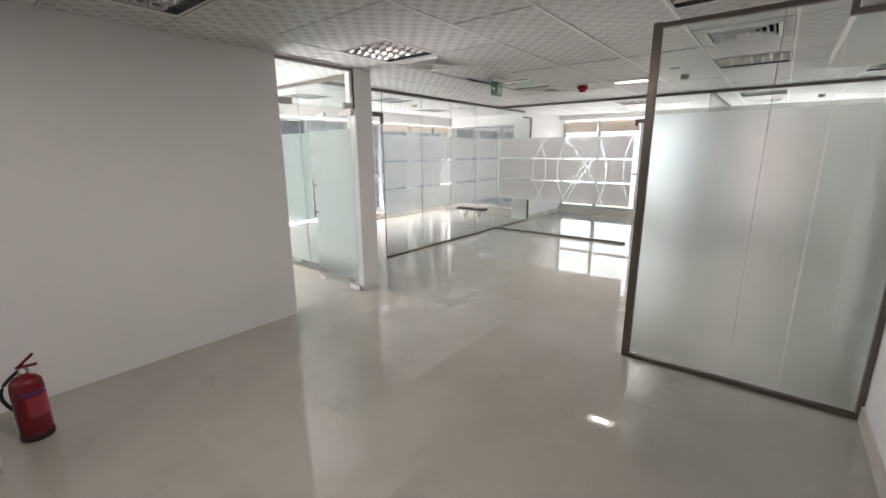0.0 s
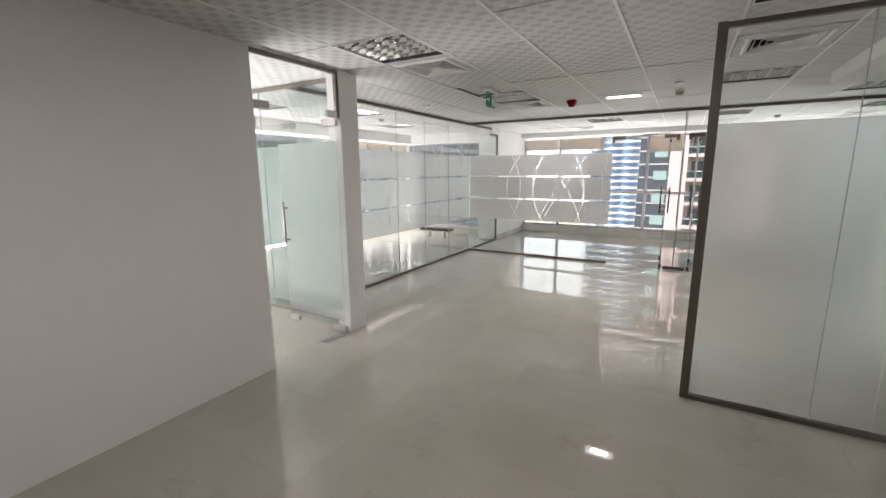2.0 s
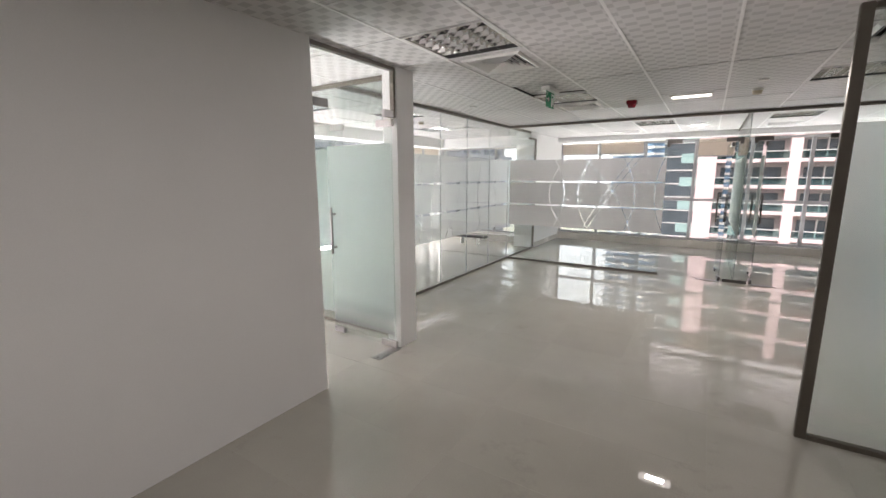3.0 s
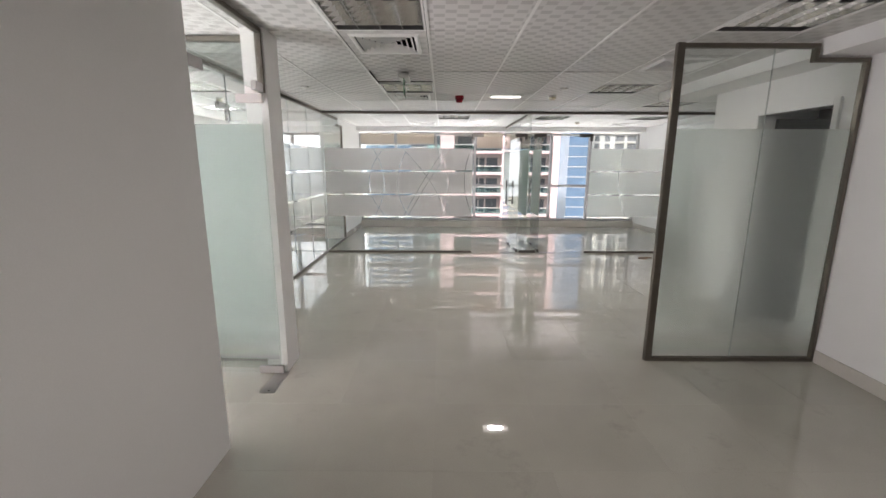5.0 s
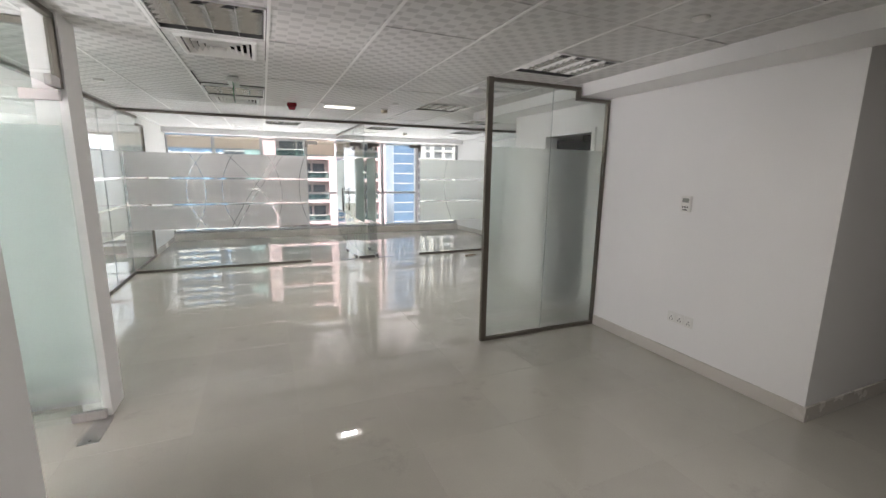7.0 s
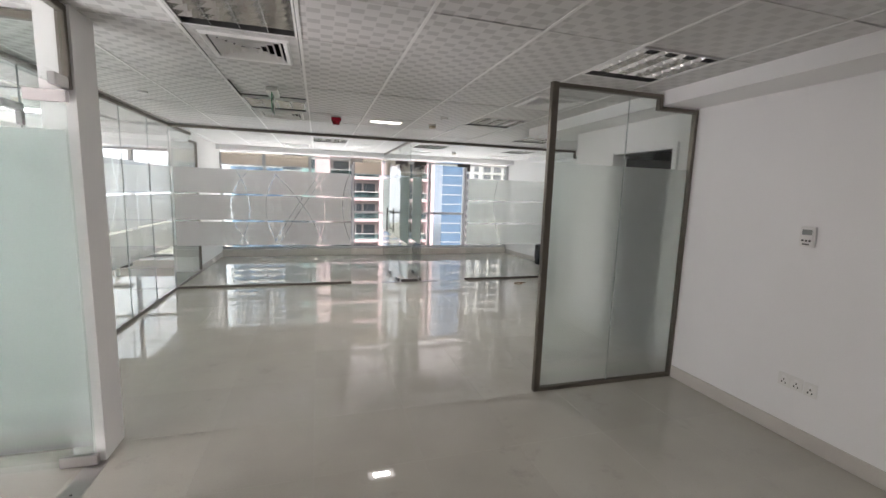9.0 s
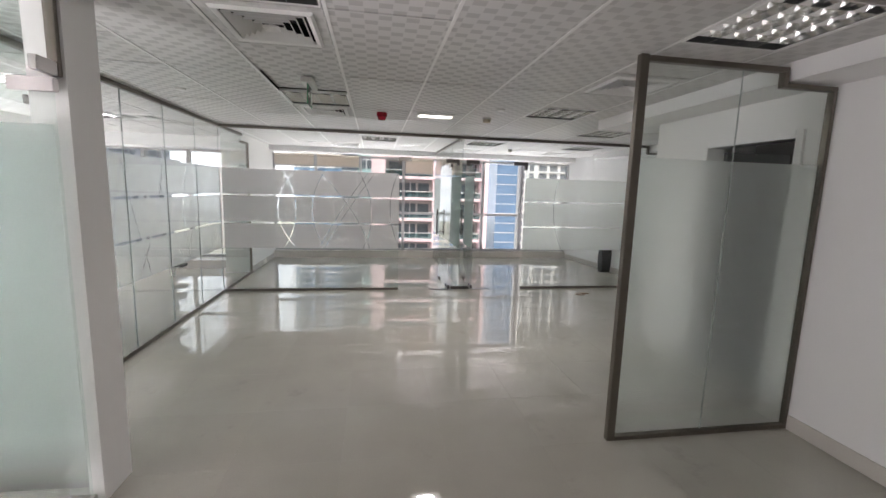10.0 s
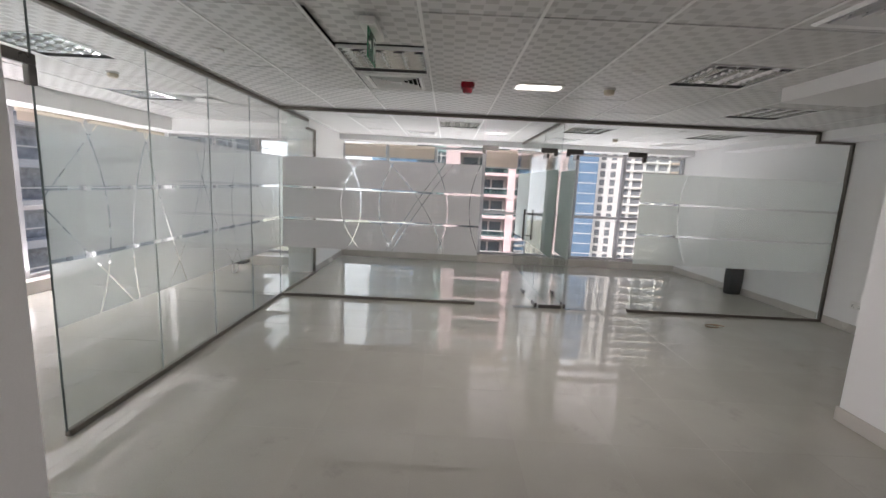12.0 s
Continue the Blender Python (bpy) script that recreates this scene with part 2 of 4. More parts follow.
# shapes
def slab(bm, a, b):
    """A box between two corners."""
    (x0, y0, z0), (x1, y1, z1) = a, b
    x0, x1, y0, y1, z0, z1 = min(x0, x1), max(x0, x1), min(y0, y1), max(y0, y1), min(z0, z1), max(z0, z1)
    v = [bm.verts.new((x, y, z)) for z in (z0, z1) for y in (y0, y1) for x in (x0, x1)]
    for q in ((0, 2, 3, 1), (4, 5, 7, 6), (0, 1, 5, 4), (2, 6, 7, 3), (0, 4, 6, 2), (1, 3, 7, 5)):
        bm.faces.new([v[i] for i in q])


def boxes(*pairs, bevel=0.0):
    bm = bmesh.new()
    for a, b in pairs:
        slab(bm, a, b)
    if bevel:
        bmesh.ops.bevel(bm, geom=bm.edges[:], offset=bevel, segments=2, affect="EDGES", clamp_overlap=True)
    return bm


def prism(bm, points, z0, z1):
    """An upright prism over a flat outline, counterclockwise."""
    lo, hi = [bm.verts.new((x, y, z0)) for x, y in points], [bm.verts.new((x, y, z1)) for x, y in points]
    n = len(points)
    bm.faces.new(lo[::-1])
    bm.faces.new(hi)
    for i in range(n):
        bm.faces.new((lo[i], lo[(i + 1) % n], hi[(i + 1) % n], hi[i]))


def turned(profile, seg=24, m=None):
    """A body turned round z from (radius, height) pairs."""
    bm = bmesh.new()
    rings = []
    for r, h in profile:
        rings.append([bm.verts.new((r * math.cos(2 * math.pi * i / seg), r * math.sin(2 * math.pi * i / seg), h)) for i in range(seg)])
    for a, b in zip(rings, rings[1:]):
        for i in range(seg):
            bm.faces.new((a[i], a[(i + 1) % seg], b[(i + 1) % seg], b[i]))
    bm.faces.new(rings[0][::-1])
    bm.faces.new(rings[-1])
    bmesh.ops.recalc_face_normals(bm, faces=bm.faces[:])
    for f in bm.faces:
        f.smooth = len(f.verts) == 4
    if m:
        bm.transform(m)
    return bm


def tube(points, r, seg=10):
    """A round bar along a line of points."""
    bm = bmesh.new()
    rings = []
    pts = [Vector(p) for p in points]
    for i, p in enumerate(pts):
        d = (pts[min(i + 1, len(pts) - 1)] - pts[max(i - 1, 0)]).normalized()
        side = d.cross(Vector((0.31, 0.17, 0.93)) if abs(d.z) < 0.9 else Vector((1, 0, 0))).normalized()
        up = side.cross(d)
        rings.append([bm.verts.new(p + r * (math.cos(2 * math.pi * k / seg) * side + math.sin(2 * math.pi * k / seg) * up)) for k in range(seg)])
    for a, b in zip(rings, rings[1:]):
        for k in range(seg):
            bm.faces.new((a[k], a[(k + 1) % seg], b[(k + 1) % seg], b[k]))
    bm.faces.new(rings[0][::-1])
    bm.faces.new(rings[-1])
    bmesh.ops.recalc_face_normals(bm, faces=bm.faces[:])
    for f in bm.faces:
        f.smooth = len(f.verts) == 4
    return bm


def part(name, bm, mat, parent=None, label=""):
    me = bpy.data.meshes.new(name)
    bm.to_mesh(me)
    bm.free()
    me.materials.append(mat)
    ob = new(name, me)
    if parent is not None:
        ob.parent = parent
    if label:
        tagged(ob, label)
    return ob


def thing(name, label, category, group="", kind="", at=(0, 0, 0), rz=0):
    ob = new(name)
    ob.matrix_world = pose(*at, 0, 0, rz)
    return tagged(ob, label, category, group, kind)


def wall(name, a, b, label="smooth white painted plaster wall"):
    return tagged(part(name, boxes((a, b)), PAINT), label, "wall", kind="structure")


# the large structure
ZC = 2.34
H = 2.62
XL, XG, YF, XM, YW = -4.74, -5.59, 7.517, -2.154, 10.69
XE, XE2, YP = -0.695, 1.325, 3.47
wall("wall_west", (XL - 0.13, 0.332, 0), (XL, 2.42, H))
wall("pillar_west", (XL - 0.14, 3.27, 0), (XL + 0.005, 3.495, H), "narrow white painted pillar between two openings")
wall("wall_corner", (-8.6, -2.2, 0), (-4.06, 0.33, H))
wall("wall_south", (-4.06, -2.2, 0), (2.2, -2.05, H))
wall("wall_southeast", (2.05, -2.05, 0), (2.2, 1.578, H))
wall("wall_return", (XE, 1.578, 0), (2.2, 1.72, H))
# the long white wall with its doorway
DY0, DY1, DZ = 3.665, 4.41, 1.945
wall("wall_east", (XE, 1.72, 0), (XE + 0.14, DY0, H))
wall("wall_east_far", (XE, DY1, 0), (XE + 0.14, 5.08, H))
wall("wall_over_door", (XE, DY0, DZ), (XE + 0.14, DY1, H))
# the closet's lack of light is put into this dark wall colour
CLOSET = material("closet_shade", (0.10, 0.105, 0.10), 0.7)
tagged(part("wall_closet", boxes(((XE + 1.0, 1.72, 0), (XE + 1.12, 4.96, H)), ((XE + 0.145, 3.3, 0), (XE + 1.0, 3.4, H))), CLOSET), "closet wall, coloured dark for its shade", "wall", kind="structure")
wall("wall_alcove", (XE + 0.14, 4.96, 0), (XE2, 5.08, H))
wall("wall_alcove_side", (XE2, 4.96, 0), (XE2 + 0.15, YF + 0.06, H))
bm = bmesh.new()
prism(bm, ((XE2, YF + 0.06), (XE2 + 0.15, YF + 0.06), (1.25, YW + 0.06), (1.05, YW + 0.06)), 0, H)
tagged(part("wall_northeast", bm, PAINT), "smooth white painted plaster wall beside the windows", "wall", kind="structure")
wall("wall_northwest", (XG - 0.42, 8.87, 0), (XG - 0.002, YW + 0.06, H))
wall("wall_parapet_south", (-8.75, 0.332, 0), (-8.6, 1.42, H))
# lowered edges of the ceiling
tagged(part("bulkhead_east", boxes(((-1.04, 1.0, 2.235), (XE - 0.002, 5.64, ZC + 0.1)), ((XE + 0.0, 5.082, 2.235), (XE + 0.3, 5.64, ZC + 0.1))), PAINT), "white plaster bulkhead along the wall", "bulkhead", kind="structure")
tagged(part("bulkhead_north", boxes(((XG, 10.34, 2.24), (1.05, YW + 0.06, ZC + 0.1))), PAINT), "white plaster bulkhead over the windows", "bulkhead", kind="structure")
tagged(part("bulkhead_northeast", boxes(((0.905, 5.65, 2.235), (XE2 - 0.003, 9.3, ZC + 0.1))), PAINT), "white plaster bulkhead along the side wall", "bulkhead", kind="structure")
tagged(part("bulkhead_northwest", boxes(((XG - 0.30, 8.53, 2.225), (XG + 0.02, 8.865, ZC + 0.1))), PAINT), "white plaster bulkhead at the wall end", "bulkhead", kind="structure")
tagged(part("bulkhead_west", boxes(((-8.6, 0.34, 2.14), (-8.0, 9.8, ZC + 0.1)), ((-8.0, 9.2, 2.14), (-6.02, 9.8, ZC + 0.1))), PAINT), "white plaster bulkhead over the windows", "bulkhead", kind="structure")
tagged(part("door_header", boxes(((XL - 0.13, 2.422, ZC + 0.006), (XL, 3.268, H))), PAINT), "white plaster strip over the glass door", "wall", kind="structure")

# ceiling: tiles and bars on a 0.6 m grid
GX, GY, PITCH = -3.097, 3.335, 0.6


def cell(i, j):
    return GX + PITCH * i, GY + PITCH * j


LIGHTS = [(-2, -1), (-2, 3), (2, -1), (2, 3), (4, 5), (-2, -4), (2, -4), (-6, 3), (-7, 1), (-1, 8), (2, 8), (5, 8), (-7, 6)]
VENTS = [(-2, 0), (-2, 4), (2, 1), (-2, 10), (2, 10), (5, 10), (-6, 6)]
skip = set(LIGHTS) | set(VENTS)
tiles, bars = bmesh.new(), bmesh.new()
for i in range(-10, 9):
    for j in range(-9, 13):
        if (i, j) in skip:
            continue
        x, y = cell(i, j)
        dz = random.uniform(-0.0025, 0.0025) + (0.022 if (i, j) == (-2, 2) else 0)
        slab(tiles, (x + 0.006, y + 0.004, ZC + 0.003 + dz), (x + PITCH - 0.006, y + PITCH - 0.004, ZC + 0.016 + dz))
for i in range(-10, 10):
    x = GX + PITCH * i
    slab(bars, (x - 0.009, -2.1, ZC - 0.001), (x + 0.009, YW + 0.05, ZC + 0.0025))
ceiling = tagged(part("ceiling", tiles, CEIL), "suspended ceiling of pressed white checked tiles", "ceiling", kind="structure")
part("grid_bars", bars, TBAR, ceiling, "white metal grid bars")
tagged(part("ceiling_void", boxes(((-9, -2.3, H - 0.06), (2.4, 10.85, H))), VOID), "soffit above the ceiling tiles, coloured near black for the unlit void", "ceiling", kind="structure")
# added out of view over the rooms to block the sun
tagged(part("roof_slab", boxes(((-9, -2.3, H + 0.01), (2.4, 10.88, H + 0.4))), PAINT), "unseen roof slab that keeps out the sun", "roof", kind="structure")


# floor
floor = tagged(part("floor", boxes(((-8.75, -2.2, -0.3), (2.2, YW + 0.06, -0.0007))), GROUT), "polished cream porcelain tile floor with thin joints", "floor", kind="structure")
FX, FY = -4.245, 3.45


# doors and partitions of glass
def film_box(u0, u1, z0, z1, along, at):
    if along == "x":
        return boxes(((u0, at - 0.001, z0), (u1, at + 0.001, z1)))
    return boxes(((at - 0.001, u0, z0), (at + 0.001, u1, z1)))


def bar_box(u0, u1, z0, z1, along, at, half):
    if along == "x":
        return boxes(((u0, at - half, z0), (u1, at + half, z1)), bevel=0.002)
    return boxes(((at - half, u0, z0), (at + half, u1, z1)), bevel=0.002)


BANDS = ((0.63, 0.985), (1.01, 1.375), (1.40, 1.755))


def glass_run(holder, along, at, joints, z0, z1, mat=GLASS):
    """Panes side by side along x or y with thin dark seals between them."""
    for k, (a, b) in enumerate(zip(joints, joints[1:])):
        part("pane", bar_box(a + 0.003, b - 0.003, z0, z1, along, at, 0.006), mat, holder)
        if k:
            part("seal", bar_box(a - 0.0016, a + 0.0016, z0, z1, along, at, 0.0055), SEAL, holder, "grey silicone seal")


# the glazed front of the two far rooms
front = thing("glass_partition", "frameless glass partition with cut frosted film in dark rails", "partition", "glass partitions")
TOP = 2.30
glass_run(front, "x", YF, (XG + 0.02, -3.105), 0.03, TOP)
glass_run(front, "x", YF, (-1.15, 0.89), 0.03, TOP)
glass_run(front, "x", YF, (0.89, XE2 - 0.01), 0.03, 2.2)
glass_run(front, "x", YF, (-3.099, XM, -1.156), 1.945, TOP)
part("top_rail", bar_box(XG, 0.90, TOP, ZC - 0.003, "x", YF, 0.022), ALU, front)
part("top_rail", bar_box(0.90, XE2 - 0.003, 2.20, 2.228, "x", YF, 0.022), ALU, front)
part("step_rail", bar_box(0.874, 0.90, 2.20, TOP, "x", YF, 0.022), ALU, front)
part("bottom_track", bar_box(XG + 0.02, -3.105, 0.0, 0.035, "x", YF, 0.018), ALU, front)
part("bottom_track", bar_box(-1.15, XE2 - 0.003, 0.0, 0.035, "x", YF, 0.018), ALU, front)
part("side_rail", bar_box(XE2 - 0.03, XE2 - 0.003, 0.035, 2.20, "x", YF, 0.02), ALU, front)
for u0, u1, film in ((XG + 0.025, -3.11, FILM), (-1.145, XE2 - 0.03, FILM_R)):
    for z0, z1 in BANDS:
        part("film_band", film_box(u0, u1, z0, z1, "x", YF + 0.012), film, front, "frosted film with clear cut curves")

# the narrow fixed pane between the two doors
centre = thing("glass_partition", "narrow clear fixed pane between two glass doors", "partition", "glass partitions")
part("pane", bar_box(-2.285, -2.0, 0.04, 1.93, "x", YF, 0.006), GLASS, centre)
part("bottom_clamp", bar_box(-2.285, -2.0, 0.0, 0.045, "x", YF, 0.016), DARKSTEEL, centre, "dark steel floor clamp")

# the glass wall of the corner room
side = thing("glass_partition", "long frameless glass wall with cut frosted film and dark rails", "partition", "glass partitions")
glass_run(side, "y", XG, (4.46, 5.263, 5.99, 6.74, 7.495, 8.53), 0.03, 2.30)
glass_run(side, "y", XG, (8.53, 8.865), 0.03, 2.19)
glass_run(side, "y", XG, (3.48, 4.454), 1.99, 2.30)
part("top_rail", bar_box(3.48, 8.53, 2.30, ZC - 0.003, "y", XG, 0.022), ALU, side)
part("top_rail", bar_box(8.51, 8.865, 2.19, 2.222, "y", XG, 0.022), ALU, side)
part("bottom_track", bar_box(4.46, 8.865, 0.0, 0.035, "y", XG, 0.018), ALU, side)
part("side_rail", bar_box(8.84, 8.865, 0.035, 2.19, "y", XG, 0.02), ALU, side)
part("side_rail", bar_box(4.453, 4.459, 0.03, 2.30, "y", XG, 0.006), EDGE, side, "dark polished glass edge")
for z0, z1 in BANDS:
    part("film_band", film_box(4.465, 7.49, z0, z1, "y", XG - 0.012), FILM_SIDE, side, "frosted film with clear cut curves")
part("film_band", film_box(7.50, 8.83, 0.63, 1.755, "y", XG - 0.012), FILM_FAR, side, "plain green frosted film")

# the glass wall between the two far rooms
mid = thing("glass_partition", "glass wall with green frosted film between two rooms", "partition", "glass partitions")
glass_run(mid, "y", XM, (YF + 0.03, 8.52, 9.52, 10.53), 0.03, TOP)
part("top_rail", bar_box(YF + 0.025, 10.335, TOP, ZC - 0.003, "y", XM, 0.02), ALU, mid)
part("bottom_seal", bar_box(YF + 0.03, 10.53, 0.0, 0.03, "y", XM, 0.0055), GLASS, mid)
for z0, z1 in ((0.63, 1.755),):
    part("film_band", film_box(YF + 0.06, 10.50, z0, z1, "y", XM - 0.012), FILM_FAR, mid, "plain frosted film")

# frosted glass wall between the two western rooms
west_mid = thing("glass_partition", "frosted glass wall behind the narrow pillar", "partition", "glass partitions")
glass_run(west_mid, "x", 3.44, (-8.4, -7.2, -6.0, XL - 0.14), 0.03, 2.30)
part("top_rail", bar_box(-8.4, XL - 0.14, 2.30, ZC - 0.003, "x", 3.44, 0.02), ALU, west_mid)
part("bottom_track", bar_box(-8.4, XL - 0.14, 0.0, 0.03, "x", 3.44, 0.015), ALU, west_mid)
part("film_band", film_box(-8.38, XL - 0.15, 0.1, 1.75, "x", 3.452), FILM_FAR, west_mid, "plain frosted film")

# the framed frosted screen beside the long wall
screen = thing("glass_screen", "framed frosted glass screen fading to clear at its foot", "partition", "glass partitions")
SX, SJ, SS, ST_Z = -2.018, -1.349, -1.085, 2.222
part("post", boxes(((SX, YP - 0.02, 0.0), (SX + 0.052, YP + 0.02, 2.315)), bevel=0.003), ALU, screen)
part("top_rail", boxes(((SX + 0.052, YP - 0.022, 2.28), (SS + 0.03, YP + 0.022, 2.31)), bevel=0.003), ALU, screen)
part("step_rail", boxes(((SS, YP - 0.022, ST_Z - 0.028), (SS + 0.03, YP + 0.022, 2.28)), bevel=0.002), ALU, screen)
part("top_rail", boxes(((SS + 0.03, YP - 0.022, ST_Z - 0.028), (XE - 0.004, YP + 0.022, ST_Z)), bevel=0.003), ALU, screen)
part("side_rail", boxes(((XE - 0.03, YP - 0.022, 0.03), (XE - 0.004, YP + 0.022, ST_Z - 0.028)), bevel=0.003), ALU, screen)
part("bottom_rail", boxes(((SX + 0.052, YP - 0.022, 0.0), (XE - 0.004, YP + 0.022, 0.03)), bevel=0.003), ALU, screen)
glass_run(screen, "x", YP, (SX + 0.052, SJ - 0.003), 0.03, 2.28)
glass_run(screen, "x", YP, (SJ + 0.003, SS), 0.03, 2.28)
glass_run(screen, "x", YP, (SS + 0.006, XE - 0.03), 0.03, ST_Z - 0.028)
part("seal", bar_box(SJ - 0.002, SJ + 0.002, 0.03, 2.28, "x", YP, 0.0055), SEAL, screen, "grey silicone seal")
part("film_band", film_box(SX + 0.054, XE - 0.032, 0.032, 1.755, "x", YP + 0.012), FILM_SCREEN, screen, "frosted film fading out below")


def glass_door(label, hinge, rz, width, height, film, handle_z=(0.78, 1.21), film_z=(0.05, 1.755), metal=STEEL):
    """A glass leaf on patch fittings; it turns about its hinge and runs along its own x."""
    d = thing("glass_door", label, "door", "glass doors", at=(hinge[0], hinge[1], 0), rz=rz)
    part("pane", boxes(((0.0, -0.006, 0.012), (width, 0.006, height)), bevel=0.001), GLASS, d)
    for z in (0.008, height - 0.055):
        part("patch_fitting", boxes(((-0.012, -0.016, z), (0.16, 0.016, z + 0.055)), bevel=0.003), metal, d)
    part("lock_patch", boxes(((width - 0.13, -0.016, 0.008), (width + 0.002, 0.016, 0.058)), bevel=0.003), metal, d)
    h = part("handle", tube(((width - 0.07, -0.06, handle_z[0]), (width - 0.07, -0.06, handle_z[1])), 0.0125, 12), metal, d, "round steel pull bar")
    part("handle", tube(((width - 0.07, 0.06, handle_z[0]), (width - 0.07, 0.06, handle_z[1])), 0.0125, 12), metal, d, "round steel pull bar")
    for z in (handle_z[0] + 0.06, handle_z[1] - 0.06):
        part("handle_mount", tube(((width - 0.07, -0.06, z), (width - 0.07, 0.06, z)), 0.009, 10), STEEL, h)
    if film:
        part("film_band", boxes(((0.004, 0.009, film_z[0]), (width - 0.004, 0.011, film_z[1]))), film, d, "frosted film")
    return d


glass_door("open frosted glass door on steel patch fittings", (XL - 0.025, 3.235), 178.5, 0.76, 1.94, FILM_DOOR)
glass_door("open clear glass door on steel patch fittings", (-2.325, YF), 93, 0.78, 1.93, None, metal=DARKSTEEL)
glass_door("open frosted glass door on steel patch fittings", (-1.96, YF), 88, 0.78, 1.93, FILM_FAR, film_z=(0.63, 1.755), metal=DARKSTEEL)
glass_door("open frosted glass door on steel patch fittings", (XG, 3.51), 178, 0.92, 1.98, FILM_FAR, film_z=(0.63, 1.755))


def header_patch(x, y, z, along, reach, drop=0.0, mat=DARKSTEEL):
    """A transom patch: a flat steel clamp, with a short leg down the side pane where it turns a corner."""
    p = thing("transom_patch", "dark steel clamp on the glass over a door", "door fitting", "transom patches")
    pairs = [((min(0, reach), -0.016, -0.025), (max(0, reach), 0.016, 0.03))]
    if drop:
        pairs.append(((min(0, reach * 0.22), -0.016, -drop), (max(0, reach * 0.22), 0.016, -0.025)))
    part("clamp", boxes(*pairs, bevel=0.003), mat, p)
    p.matrix_world = pose(x, y, z, 0, 0, 0 if along == "x" else 90)
    return p


header_patch(-3.12, YF, 1.965, "x", 0.19, 0.07)
header_patch(-2.21, YF, 1.965, "x", -0.20, 0.06)
header_patch(-2.10, YF, 1.965, "x", 0.20, 0.06)
header_patch(-1.13, YF, 1.965, "x", -0.22, 0.09)
header_patch(XG, 4.47, 2.01, "y", -0.2, 0.12)
header_patch(XL - 0.025, 2.43, 1.965, "y", 0.13, 0.0, STEEL)
header_patch(XL - 0.025, 3.265, 1.975, "y", -0.13, 0.0, STEEL)
transom = thing("glass_transom", "clear glass transom over the office door", "partition", "glass partitions")
part("pane", bar_box(2.425, 3.24, 1.955, 2.305, "y", XL - 0.025, 0.006), GLASS, transom)
part("top_rail", bar_box(2.423, 3.268, 2.305, 2.334, "y", XL - 0.025, 0.02), ALU, transom)
part("side_rail", bar_box(3.245, 3.268, 1.95, 2.305, "y", XL - 0.025, 0.02), ALU, transom)


def again(ob, m, parent=None):
    """Another object on the same mesh."""
    o = ob.copy()
    scene.collection.objects.link(o)
    o.parent = parent if parent is not None else ob.parent
    o.matrix_basis = m
    return o


# windows
def window_wall(name, label, along, at, inward, stops, ledge, head=2.18, transom=0.99):
    """Full-height glazing: ledge below, mullions at the stops, one transom, a pane in each field. inward: the side of the room."""
    w = thing(name, label, "window", kind="structure")
    a, b = stops[0], stops[-1]

    def bar(u0, u1, v0, v1, z0, z1, bevel=0.0):
        if along == "x":
            return boxes(((u0, at + v0 * inward, z0), (u1, at + v1 * inward, z1)), bevel=bevel)
        return boxes(((at + v0 * inward, u0, z0), (at + v1 * inward, u1, z1)), bevel=bevel)

    part("window_sill", bar(a, b, -0.06, ledge, 0.0, 0.15, 0.006), TRIM, w, "cream tiled upstand under the glazing")
    for u in stops:
        part("mullion", bar(u - 0.028, u + 0.028, -0.05, 0.045, 0.15, head, 0.003), WINFRAME, w)
    for u0, u1 in zip(stops, stops[1:]):
        part("transom_bar", bar(u0 + 0.028, u1 - 0.028, -0.045, 0.03, transom - 0.025, transom + 0.025, 0.003), WINFRAME, w)
        part("bottom_bar", bar(u0 + 0.028, u1 - 0.028, -0.045, 0.03, 0.152, 0.19, 0.003), WINFRAME, w)
        part("top_bar", bar(u0 + 0.028, u1 - 0.028, -0.045, 0.03, head - 0.04, head - 0.002, 0.003), WINFRAME, w)
        for z0, z1 in ((0.19, transom - 0.025), (transom + 0.025, head - 0.04)):
            p = part("pane", bar(u0 + 0.028, u1 - 0.028, -0.004, 0.004, z0, z1), WINGLASS, w)
            p.visible_shadow = False
    return w


NORTH = (-5.585, -4.72, -3.775, -2.835, -1.905, -1.01, -0.09, 1.04)
WEST = (0.47, 1.42, 2.37, 3.32, 4.27, 5.22, 6.17, 7.12, 8.07, 8.92, 9.62)
CORNER = (-8.36, -7.6, -6.85, -6.02)
window_wall("window_1", "wide grey-framed window wall with a low tiled upstand", "x", YW, -1, NORTH, 0.16, head=2.215)
window_wall("window_2", "wide grey-framed window wall of the corner room", "y", -8.5, 1, WEST, 0.2, head=2.14)
window_wall("window_3", "grey-framed window beside the room corner", "x", 9.71, -1, CORNER, 0.45, head=2.14)
tagged(part("wall_west_pier", boxes(((-8.7, 9.62, 0), (-8.36, 9.9, H))), PAINT), "white painted corner pier between windows", "wall", kind="structure")


